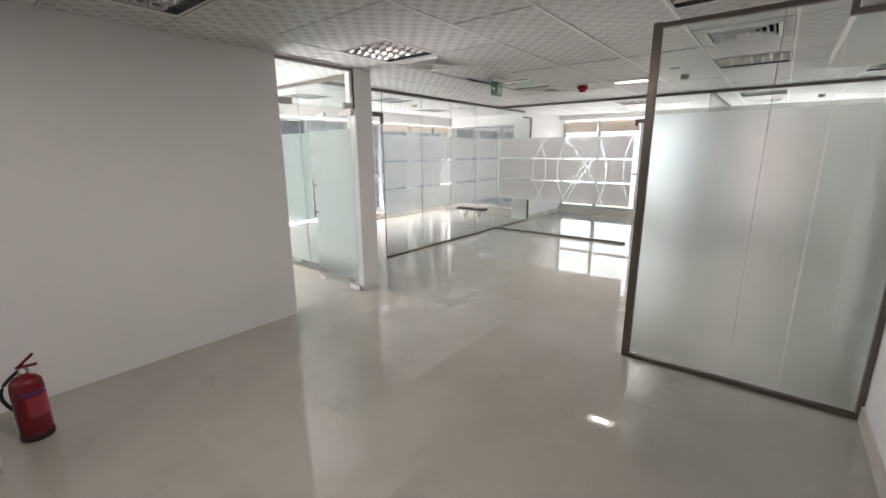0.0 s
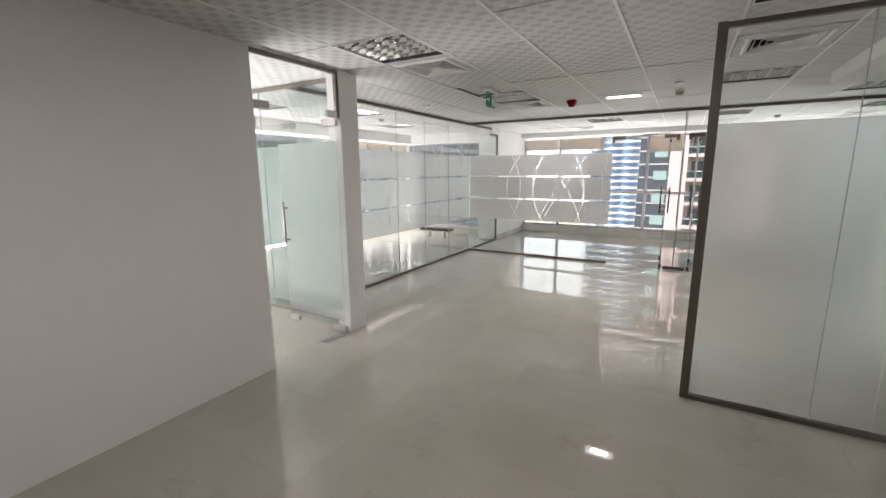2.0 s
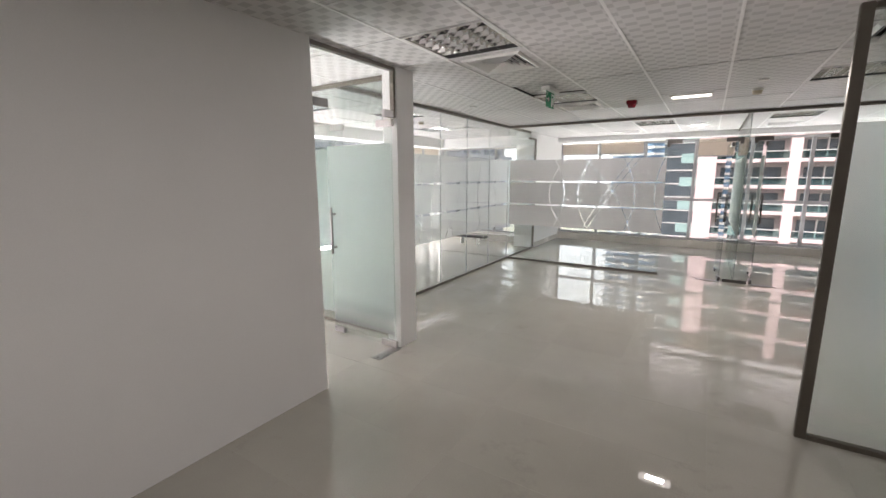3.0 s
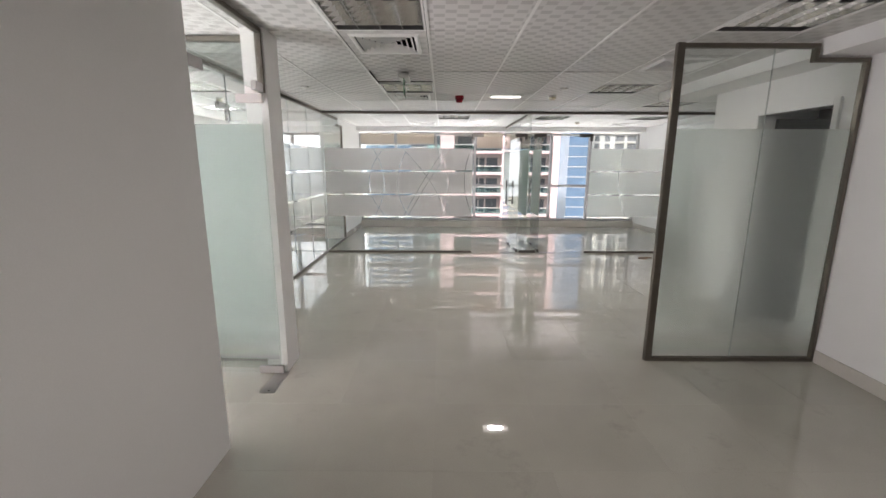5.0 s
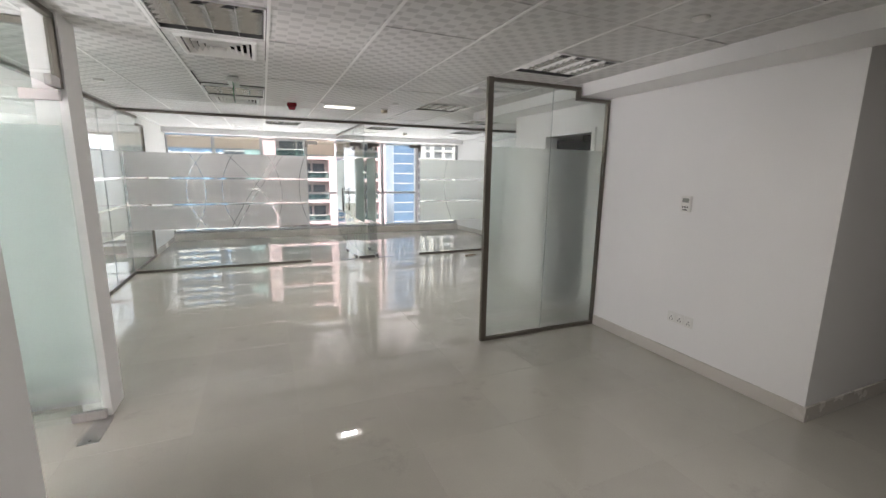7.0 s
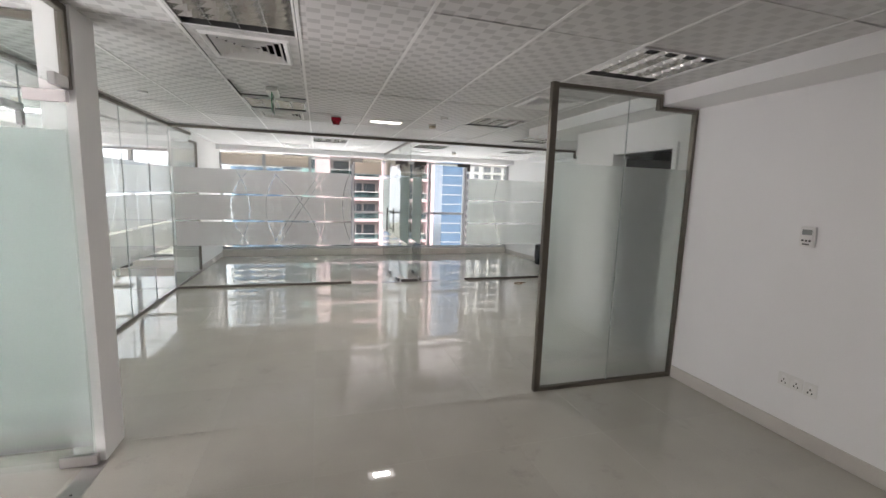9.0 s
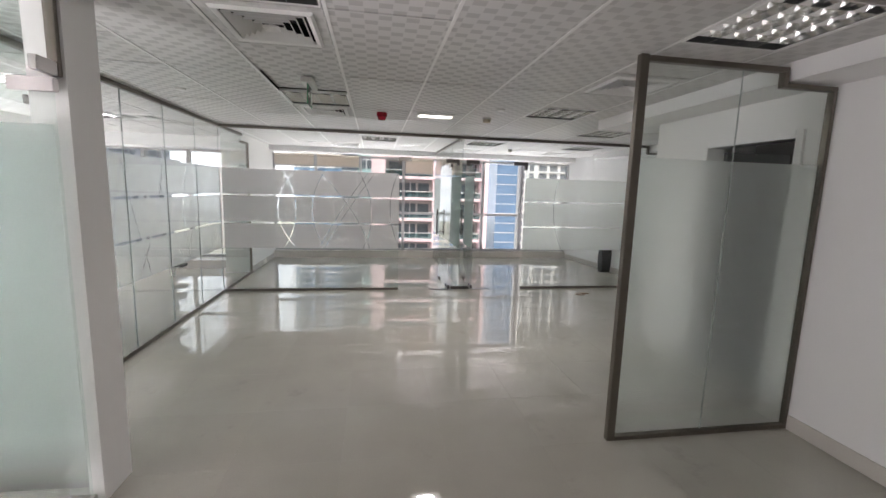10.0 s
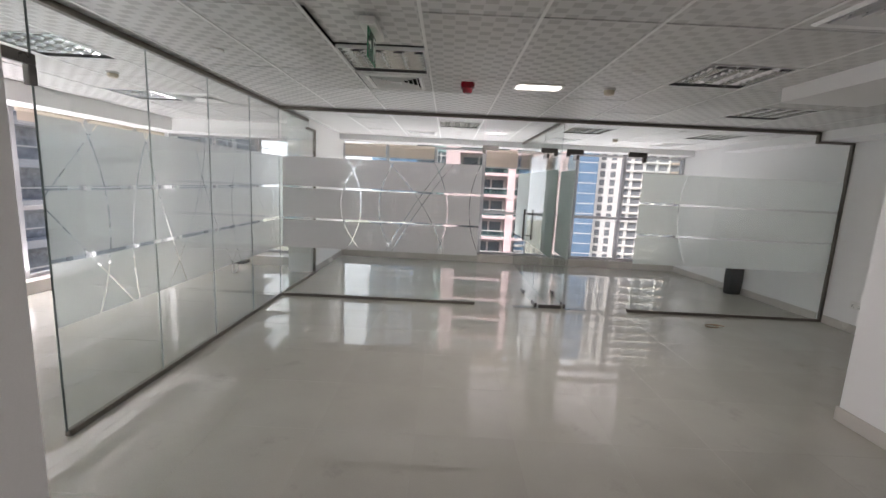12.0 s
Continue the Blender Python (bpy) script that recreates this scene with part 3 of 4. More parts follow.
def roller_blind(u0, u1, along, at, top, bottom):
    b = thing("roller_blind", "beige roller blind let down a little over a window", "blind", "roller blinds")
    half = 0.0015
    if along == "x":
        part("cloth", boxes(((u0, at - half, bottom + 0.012), (u1, at + half, top))), BLIND, b)
        part("bottom_bar", boxes(((u0, at - 0.008, bottom - 0.012), (u1, at + 0.008, bottom + 0.012)), bevel=0.003), WINFRAME, b)
        part("roller", tube(((u0, at, top - 0.01), (u1, at, top - 0.01)), 0.022, 12), BLIND, b)
    else:
        part("cloth", boxes(((at - half, u0, bottom + 0.012), (at + half, u1, top))), BLIND, b)
        part("bottom_bar", boxes(((at - 0.008, u0, bottom - 0.012), (at + 0.008, u1, bottom + 0.012)), bevel=0.003), WINFRAME, b)
        part("roller", tube(((at, u0, top - 0.01), (at, u1, top - 0.01)), 0.022, 12), BLIND, b)


roller_blind(-5.55, -4.755, "x", YW - 0.07, 2.20, 1.965)
roller_blind(-4.69, -3.81, "x", YW - 0.07, 2.20, 1.965)
roller_blind(-2.80, -2.19, "x", YW - 0.07, 2.20, 1.87)
for k in range(3):
    roller_blind(7.15 + 0.95 * k - (0.05 if k > 1 else 0), 8.02 + 0.88 * k, "y", -8.42, 2.13, 1.98)

# skirting tiles
for k, (a, b) in enumerate((((XE - 0.014, 1.578, 0), (XE - 0.001, YP - 0.024, 0.1)), ((XE - 0.014, YP + 0.024, 0), (XE - 0.001, DY0 - 0.06, 0.1)),
                            ((XE - 0.014, DY1 + 0.06, 0), (XE - 0.001, 5.08, 0.1)), ((XE - 0.014, 1.564, 0), (2.04, 1.577, 0.1)),
                            ((XE - 0.014, 5.081, 0), (XE2 - 0.015, 5.094, 0.1)), ((XE2 - 0.014, 5.094, 0), (XE2 - 0.001, YF - 0.024, 0.1)),
                            ((XL + 0.002, 0.331, 0), (-4.047, 0.344, 0.1)), ((-4.059, -2.04, 0), (-4.047, 0.331, 0.1)),
                            ((XG, 8.88, 0), (XG + 0.012, YW - 0.165, 0.1)))):
    tagged(part("baseboard", boxes((a, b), bevel=0.002), TRIM), "low cream tile skirting along the wall", "skirting", kind="structure")
bm = bmesh.new()
prism(bm, ((XE2 - 0.014, YF + 0.065), (XE2 - 0.001, YF + 0.065), (1.063, YW - 0.165), (1.05, YW - 0.165)), 0, 0.1)
tagged(part("baseboard", bm, TRIM), "low cream tile skirting along the wall", "skirting", kind="structure")

# the closet doorway
jamb = thing("door_frame", "white painted frame round a dark open doorway", "door frame", kind="structure")
part("jamb", boxes(((XE - 0.018, DY0 - 0.055, 0), (XE + 0.15, DY0 - 0.001, DZ + 0.05)), bevel=0.003), PAINT, jamb)
part("jamb", boxes(((XE - 0.018, DY1 + 0.001, 0), (XE + 0.15, DY1 + 0.055, DZ + 0.05)), bevel=0.003), PAINT, jamb)
part("head", boxes(((XE - 0.018, DY0 - 0.001, DZ), (XE + 0.15, DY1 + 0.001, DZ + 0.05)), bevel=0.003), PAINT, jamb)
# the leaf is near black too, with the closet's shade in its colour
closet_door = thing("closet_door", "closet door standing open, coloured dark for its shade", "door")
part("leaf", boxes(((XE + 0.16, DY1 - 0.02, 0.01), (XE + 0.78, DY1 + 0.02, 1.92)), bevel=0.002), material("closet_door_shade", (0.07, 0.075, 0.075), 0.5), closet_door)


# ceiling fixtures
def louvre_light():
    t = thing("ceiling_light", "square recessed ceiling light with a silver louvre, unlit", "ceiling light", "recessed louvre lights")
    s = PITCH / 2 - 0.014
    part("lamp_frame", boxes(((-s, -s, -0.002), (s, -s + 0.009, 0.02)), ((-s, s - 0.009, -0.002), (s, s, 0.02)),
                             ((-s, -s + 0.009, -0.002), (-s + 0.009, s - 0.009, 0.02)), ((s - 0.009, -s + 0.009, -0.002), (s, s - 0.009, 0.02))), TBAR, t, "white steel frame")
    i = s - 0.009
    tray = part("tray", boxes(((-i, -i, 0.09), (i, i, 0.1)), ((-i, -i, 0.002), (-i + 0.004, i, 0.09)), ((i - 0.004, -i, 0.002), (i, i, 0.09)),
                       ((-i + 0.004, -i, 0.002), (i - 0.004, -i + 0.004, 0.09)), ((-i + 0.004, i - 0.004, 0.002), (i - 0.004, i, 0.09))), TUBEBOX, t, "sheet metal tray, coloured near black for the shade inside")
    w = 2 * i
    for k in range(5):
        x, top = (-i + w * k / 4, 0.011) if 0 < k < 4 else ((-i + 0.004 if k == 0 else i - 0.004), 0.003)
        bm = bmesh.new()
        rows = [[bm.verts.new((x + sx * hw, sy * (i - 0.002), z)) for sx, sy in ((-1, -1), (1, -1), (1, 1), (-1, 1))] for hw, z in ((0.0015, 0.003), (min(0.003, top), 0.024), (top, 0.052))]
        for a, b in zip(rows, rows[1:]):
            for n in range(4):
                bm.faces.new((a[n], a[(n + 1) % 4], b[(n + 1) % 4], b[n]))
        bm.faces.new(rows[0][::-1])
        bm.faces.new(rows[-1])
        part("long_blade", bm, LOUVRE, t)
    for k in range(1, 7):
        # each field of a cross blade swells like a lens towards its top
        y = -i + w * k / 7
        bm = bmesh.new()
        xs = [(-i + w * n / 8 + (0.001 if n == 0 else -0.001 if n == 8 else 0), 0.025 if n % 2 else 0.003) for n in range(9)]
        lo = [bm.verts.new((x, y, 0.005)) for x, hw in xs]
        left, right = ([bm.verts.new((x, y + e * hw, 0.046)) for x, hw in xs] for e in (-1, 1))
        for n in range(8):
            bm.faces.new((lo[n], lo[n + 1], left[n + 1], left[n]))
            bm.faces.new((lo[n + 1], lo[n], right[n], right[n + 1]))
            bm.faces.new((left[n], left[n + 1], right[n + 1], right[n]))
        part("cross_blade", bm, LOUVRE, t)
    for k in range(4):
        x = -i + w * (k + 0.5) / 4
        part("fluorescent_tube", tube(((x, -i + 0.012, 0.072), (x, i - 0.012, 0.072)), 0.008, 8), WHITE_PLASTIC, tray)
    return t


def ring(half, width, z0, z1):
    """A square ring of four sloping blades."""
    bm = bmesh.new()
    o, n = half, half - width
    pts = [[(s * r, t * r, z) for s, t in ((-1, -1), (1, -1), (1, 1), (-1, 1))] for r, z in ((o, z0), (n, z1), (n, z1 + 0.003), (o, z0 + 0.003))]
    v = [[bm.verts.new(p) for p in row] for row in pts]
    for a in range(4):
        for k in range(4):
            bm.faces.new((v[a][k], v[a][(k + 1) % 4], v[(a + 1) % 4][(k + 1) % 4], v[(a + 1) % 4][k]))
    bmesh.ops.recalc_face_normals(bm, faces=bm.faces[:])
    return bm


def diffuser():
    t = thing("ceiling_vent", "white square four-way air diffuser in the ceiling", "air vent", "air diffusers")
    s = PITCH / 2 - 0.014
    part("surround", boxes(((-s, -s, 0.003), (s, -0.21, 0.014)), ((-s, 0.21, 0.003), (s, s, 0.014)), ((-s, -0.21, 0.003), (-0.21, 0.21, 0.014)), ((0.21, -0.21, 0.003), (s, 0.21, 0.014))), CEIL, t, "cut ceiling tile")
    part("vent_rim", ring(0.235, 0.012, 0.0, -0.012), TBAR, t)
    part("vent_rim", ring(0.223, 0.022, -0.012, -0.006), TBAR, t)
    part("duct", boxes(((-0.22, -0.22, 0.10), (0.22, 0.22, 0.105)), ((-0.22, -0.22, 0.015), (-0.212, 0.22, 0.1)), ((0.212, -0.22, 0.015), (0.22, 0.22, 0.1)),
                       ((-0.212, -0.22, 0.015), (0.212, -0.212, 0.1)), ((-0.212, 0.212, 0.015), (0.212, 0.22, 0.1))), DARK, t, "dark duct opening")
    for half in (0.188, 0.150, 0.112, 0.074):
        part("vent_blade", ring(half, 0.020, -0.009, 0.020), TBAR, t)
    part("vent_core", ring(0.042, 0.040, -0.008, 0.012), TBAR, t)
    return t


light0, vent0 = louvre_light(), diffuser()
for k, (i, j) in enumerate(LIGHTS):
    x, y = cell(i, j)
    m = pose(x + PITCH / 2, y + PITCH / 2, ZC)
    if k == 0:
        light0.matrix_world = m
    else:
        copy_thing(light0, m)
for k, (i, j) in enumerate(VENTS):
    x, y = cell(i, j)
    m = pose(x + PITCH / 2, y + PITCH / 2, ZC)
    if k == 0:
        vent0.matrix_world = m
    else:
        copy_thing(vent0, m)

LAMPGLOW = bpy.data.materials.new("lit_lamp")
LAMPGLOW.use_nodes = True
_b = LAMPGLOW.node_tree.nodes["Principled BSDF"]
_b.inputs["Emission Color"].default_value, _b.inputs["Emission Strength"].default_value = (1, 0.95, 0.87, 1), 1.4


def rounded(hx, hy, r, n=5):
    """The outline of a rectangle with round corners."""
    pts = []
    for cx, cy, a0 in ((hx - r, hy - r, 0), (-hx + r, hy - r, 90), (-hx + r, -hy + r, 180), (hx - r, -hy + r, 270)):
        pts += [(cx + r * math.cos(radians(a0 + 90 * k / n)), cy + r * math.sin(radians(a0 + 90 * k / n))) for k in range(n + 1)]
    return pts


lamp_on = thing("ceiling_lamp", "oblong recessed ceiling lamp with a white rim, switched on", "ceiling light", at=(*LAMP_AND_FILL[0], ZC))
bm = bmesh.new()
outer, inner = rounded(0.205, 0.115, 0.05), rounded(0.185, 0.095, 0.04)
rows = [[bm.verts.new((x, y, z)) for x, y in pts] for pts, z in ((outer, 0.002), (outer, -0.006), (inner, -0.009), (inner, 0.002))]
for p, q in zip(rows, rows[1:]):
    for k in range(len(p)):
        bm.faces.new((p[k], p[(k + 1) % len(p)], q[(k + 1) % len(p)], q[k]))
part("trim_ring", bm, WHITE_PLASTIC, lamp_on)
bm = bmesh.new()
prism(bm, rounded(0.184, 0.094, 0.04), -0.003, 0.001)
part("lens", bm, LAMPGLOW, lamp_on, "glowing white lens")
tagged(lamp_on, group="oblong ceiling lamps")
# unseen copy, added to go with the fill light near the entrance
copy_thing(lamp_on, pose(*LAMP_AND_FILL[1], ZC))
for x, y in ((-4.64, 9.35), (-0.45, 8.05), (-7.08, 7.18)):
    s = thing("sprinkler", "small white ceiling spot with a chrome rim", "ceiling spot", "small ceiling spots", at=(x, y, ZC))
    part("rim", turned(((0.03, 0.0), (0.045, -0.006), (0.05, 0.0), (0.045, 0.002))), STEEL, s)
    part("lens", turned(((0.001, -0.004), (0.03, -0.002), (0.03, 0.002), (0.001, 0.002))), WHITE_PLASTIC, s)


def detector(x, y, label, r=0.05, beige=True):
    d = thing("smoke_detector", label, "smoke detector", "smoke detectors", at=(x, y, ZC))
    part("base", turned(((r, -0.012), (r * 1.02, 0.0), (r, 0.003)), 20), WHITE_PLASTIC, d)
    part("head", turned(((r * 0.45, -0.048), (r * 0.75, -0.043), (r * 0.86, -0.022), (r * 0.86, -0.012)), 20), material("beige_plastic", (0.5, 0.44, 0.33), 0.5) if beige else WHITE_PLASTIC, d)


detector(-2.235, 5.92, "beige round smoke detector on the ceiling")
detector(-0.9, 9.17, "beige round smoke detector on the ceiling of the far room")
detector(-6.52, 6.16, "beige round smoke detector on the corner room ceiling")
for x, y in ((-2.235, 5.39), (-5.14, 5.33), (-1.634, 1.898)):
    d = thing("ceiling_sensor", "small flat white round cover on the ceiling", "sensor", "ceiling covers", at=(x, y, ZC))
    part("cover", turned(((0.001, -0.014), (0.03, -0.013), (0.042, -0.006), (0.045, 0.002), (0.001, 0.002)), 20), WHITE_PLASTIC, d)

strobe = thing("alarm_strobe", "red fire alarm sounder on the ceiling", "fire alarm", at=(-3.398, 5.935, ZC))
part("body", boxes(((-0.055, -0.05, -0.045), (0.055, 0.05, 0.002)), bevel=0.008), RED, strobe)
part("horn", turned(((0.02, -0.08), (0.038, -0.078), (0.045, -0.045), (0.045, -0.04)), 18), RED, strobe)

# the exit sign
GREEN = material("exit_green", (0.01, 0.23, 0.10), 0.25, vary=0.04)
sign = thing("exit_sign", "green and white exit sign plate hanging from the ceiling", "exit sign", at=(-3.975, 4.755, ZC))
part("housing", boxes(((-0.045, -0.15, -0.035), (0.045, 0.15, 0.002)), bevel=0.006), WHITE_PLASTIC, sign)
plate = part("plate", boxes(((-0.003, -0.115, -0.185), (0.003, 0.115, -0.035)), bevel=0.001), GREEN, sign, "green acrylic plate")
for side_x in (-0.0045, 0.0045):
    e = 1 if side_x > 0 else -1
    a, b = side_x - 0.001, side_x + 0.001
    for name, pairs in (("doorway", [((a, 0.03 * e, -0.17), (b, 0.042 * e, -0.055)), ((a, 0.09 * e, -0.17), (b, 0.1 * e, -0.055)), ((a, 0.03 * e, -0.06), (b, 0.1 * e, -0.05))]),
                        ("arrow", [((a, -0.11 * e, -0.116), (b, -0.04 * e, -0.104)), ((a, -0.06 * e, -0.13), (b, -0.048 * e, -0.09))]),
                        ("runner_mark", [((a, 0.05 * e, -0.135), (b, 0.075 * e, -0.085)), ((a, 0.045 * e, -0.165), (b, 0.055 * e, -0.13)), ((a, 0.07 * e, -0.15), (b, 0.085 * e, -0.135))])):
        part(name, boxes(*pairs), WHITE_PLASTIC, sign, "white pictogram")

# wall fittings
ctrl = thing("wall_controller", "small white air conditioning controller on the wall", "thermostat", at=(XE, 2.546, 1.312))
part("case", boxes(((-0.024, -0.042, -0.062), (-0.001, 0.042, 0.062)), bevel=0.005), WHITE_PLASTIC, ctrl)
part("display", boxes(((-0.0255, -0.028, 0.012), (-0.0235, 0.028, 0.045)), bevel=0.0005), material("grey_display", (0.30, 0.31, 0.29), 0.2), ctrl)
for dy in (-0.02, 0.0, 0.02):
    part("button", boxes(((-0.027, dy - 0.006, -0.03), (-0.0235, dy + 0.006, -0.018)), bevel=0.001), TUBEBOX, ctrl)
part("slider", boxes(((-0.027, -0.02, -0.05), (-0.0235, 0.02, -0.042)), bevel=0.001), TUBEBOX, ctrl)


def socket(x, y, z, twin, faces=-1):
    s = thing("wall_socket", "white plastic %s wall socket above the skirting" % ("twin" if twin else "single"), "socket", "wall sockets", at=(x, y, z))
    n = 2 if twin else 1
    for k in range(n):
        c = (k - (n - 1) / 2) * 0.074
        part("face_plate", boxes(((-0.010, c - 0.0365, -0.043), (-0.001, c + 0.0365, 0.043)), bevel=0.003), WHITE_PLASTIC, s)
        part("rocker", boxes(((-0.0135, c - 0.011, 0.012), (-0.0095, c + 0.011, 0.030)), bevel=0.001), TBAR, s)
        for dy, dz in ((-0.011, -0.018), (0.011, -0.018), (0.0, 0.002)):
            part("pin_slot", boxes(((-0.0108, c + dy - 0.003, dz - 0.006), (-0.0096, c + dy + 0.003, dz + 0.006))), DARK, s)


socket(XE, 2.527, 0.375, True)
socket(XE, 2.41, 0.372, False)
socket(XE2, 7.1, 0.33, True)

# floor plates of the door closers
for x, y, along in ((XL - 0.03, 3.115, "y"), (-2.46, YF, "x"), (-1.82, YF, "x")):
    f = thing("floor_spring", "steel floor plate of a door closer", "door fitting", "floor springs", at=(x, y, 0), rz=90 if along == "y" else 0)
    part("cover", boxes(((-0.15, -0.05, 0.0), (0.15, 0.05, 0.003)), bevel=0.001), STEEL if along == "y" else DARKSTEEL, f)
    for dx in (-0.12, 0.12):
        part("screw", turned(((0.001, 0.0045), (0.006, 0.004), (0.007, 0.003)), 10, pose(dx, 0, 0)), DARK, f)

# fire extinguisher
DEEP_RED = material("deep_red_paint", (0.17, 0.004, 0.012), 0.22, vary=0.08, scale=8)
ext = thing("fire_extinguisher", "red fire extinguisher with black hose standing on the floor", "fire extinguisher", at=(-4.29, 0.505, 0), rz=78)
ext.matrix_world = pose(-4.29, 0.505, 0, 0, 0, 78) @ Matrix.Diagonal((0.82, 0.82, 0.82, 1))
body = part("cylinder", turned(((0.07, 0.004), (0.083, 0.0), (0.086, 0.012), (0.086, 0.36), (0.08, 0.405), (0.06, 0.432), (0.03, 0.445), (0.022, 0.462), (0.001, 0.462)), 32), DEEP_RED, ext)
part("base_ring", turned(((0.08, 0.0), (0.0885, 0.003), (0.0885, 0.045), (0.0865, 0.05)), 32), material("dark_foot", (0.04, 0.008, 0.01), 0.45), ext, "black plastic foot ring")
part("valve", boxes(((-0.022, -0.018, 0.455), (0.028, 0.018, 0.505)), bevel=0.004), STEEL, ext)
part("carry_handle", boxes(((-0.03, -0.014, 0.500), (0.075, 0.014, 0.513)), bevel=0.003), DEEP_RED, ext)
bm = boxes(((-0.02, -0.013, -0.008), (0.10, 0.013, 0.008)), bevel=0.004)
bm.transform(pose(-0.01, 0, 0.515, 0, -42, 0))
part("squeeze_lever", bm, DEEP_RED, ext)
part("gauge", turned(((0.001, 0.012), (0.016, 0.012), (0.018, 0.0), (0.001, 0.0)), 16, pose(0.0, -0.018, 0.482, 90, 0, 0)), WHITE_PLASTIC, ext)
part("hose", tube([(-0.02 - 0.105 * math.sin(math.pi * k / 14), 0.02, 0.478 - 0.36 * k / 14 + 0.03 * math.sin(math.pi * k / 14)) for k in range(15)] + [(-0.055, 0.02, 0.09)], 0.011, 10), BLACK, ext, "black rubber hose")
part("nozzle", tube(((-0.06, 0.02, 0.125), (-0.075, 0.02, 0.07)), 0.015, 10), BLACK, ext)


def wrap(z0, z1, a0, a1, r, n=14):
    bm = bmesh.new()
    rows = [[bm.verts.new((rr * math.cos(a0 + (a1 - a0) * k / n), rr * math.sin(a0 + (a1 - a0) * k / n), z)) for k in range(n + 1)] for rr, z in ((r, z0), (r + 0.0008, z0), (r + 0.0008, z1), (r, z1))]
    for p, q in zip(rows, rows[1:]):
        for k in range(n):
            bm.faces.new((p[k], p[k + 1], q[k + 1], q[k]))
    return bm


part("label_stripe", wrap(0.325, 0.345, -1.9, 0.4, 0.0862), material("label_blue", (0.07, 0.035, 0.16), 0.4), ext, "blue label stripe")
part("label_panel", wrap(0.17, 0.315, -1.7, 0.2, 0.0862), material("label_red", (0.30, 0.02, 0.035), 0.45), ext, "paler red instruction label")
PRINT = material("label_print", (0.32, 0.06, 0.08), 0.5)
for k in range(6):
    part("label_print", wrap(0.185 + 0.02 * k, 0.192 + 0.02 * k, -1.5, -0.2 - 0.13 * (k % 3), 0.0872), PRINT, ext)

# the black bag and the cable end on the floor
bag = thing("tote_bag", "black tote bag with a tall thin strap by the wall", "bag", at=(1.09, 8.86, 0), rz=8)
bm = bmesh.new()
lo = [bm.verts.new(p) for p in ((-0.13, -0.07, 0.0), (0.13, -0.07, 0.0), (0.13, 0.07, 0.0), (-0.13, 0.07, 0.0))]
md = [bm.verts.new(p) for p in ((-0.15, -0.085, 0.17), (0.148, -0.08, 0.18), (0.15, 0.08, 0.17), (-0.15, 0.085, 0.18))]
hi = [bm.verts.new(p) for p in ((-0.165, -0.06, 0.335), (0.17, -0.055, 0.345), (0.17, 0.05, 0.34), (-0.165, 0.055, 0.335))]
inn = [bm.verts.new(p) for p in ((-0.15, -0.045, 0.325), (0.155, -0.04, 0.335), (0.155, 0.035, 0.33), (-0.15, 0.04, 0.325))]
deep = [bm.verts.new(p) for p in ((-0.12, -0.03, 0.06), (0.12, -0.03, 0.06), (0.12, 0.03, 0.06), (-0.12, 0.03, 0.06))]
for a, b in ((lo, md), (md, hi), (hi, inn), (inn, deep)):
    for k in range(4):
        bm.faces.new((a[k], a[(k + 1) % 4], b[(k + 1) % 4], b[k]))
bm.faces.new(lo[::-1])
bm.faces.new(deep)
bmesh.ops.recalc_face_normals(bm, faces=bm.faces[:])
bm.transform(Matrix.Diagonal((0.72, 0.85, 1.3, 1)))
part("body", bm, BLACK, bag)
part("strap", tube(((-0.10, -0.03, 0.42), (-0.05, -0.01, 0.58), (-0.008, 0.0, 0.71), (0.008, 0.0, 0.71), (0.05, -0.01, 0.58), (0.10, -0.03, 0.42)), 0.009, 8), BLACK, bag)
cord = thing("cable_end", "short loop of brown cable lying on the floor", "cable", at=(-0.27, 7.09, 0))
part("wire", tube([(0.09 * math.cos(a * 0.5) - 0.02 * a * 0.3, 0.06 * math.sin(a * 0.5), 0.006) for a in range(15)], 0.005, 8), material("brown_cable", (0.30, 0.17, 0.09), 0.5), cord)
# a black bar of unknown use; the white feet under it are added
bench = thing("low_bench", "low black bar before a window, on added white feet", "bench", at=(-6.95, 8.63, 0))
part("plank", boxes(((-0.39, -0.09, 0.15), (0.39, 0.09, 0.2)), bevel=0.004), BLACK, bench)
for dx in (-0.2, 0.2):
    part("leg", boxes(((dx - 0.02, -0.05, 0.0), (dx + 0.02, 0.05, 0.15)), bevel=0.003), WHITE_PLASTIC, bench, "white foot added to hold the bar")

# outside: ground and towers
HAZE = material("far_ground", (0.34, 0.33, 0.27), 0.9, vary=0.3, scale=0.02, fine=0.2, bump=0)
tagged(part("ground", boxes(((-4000, -4000, -46), (4000, 4000, -45))), HAZE), "pale city ground with scrub far below", "ground", kind="structure")
HAZY = bpy.data.materials.new("hazy_bright_sky")
HAZY.use_nodes = True
_b = HAZY.node_tree.nodes["Principled BSDF"]
_b.inputs["Base Color"].default_value = (0.6, 0.63, 0.68, 1)
_b.inputs["Emission Color"].default_value, _b.inputs["Emission Strength"].default_value = (0.92, 0.945, 1.0, 1), 0.55
tagged(part("backdrop", boxes(((-600, 600, -45), (700, 602, 420))), HAZY), "bright hazy sky behind the towers", "sky", kind="structure")
PINK = material("pink_render", (0.78, 0.60, 0.62), 0.8, vary=0.06, scale=0.3, fine=6)
SLAB = material("white_render", (0.72, 0.71, 0.70), 0.8, vary=0.06, scale=0.3, fine=6)
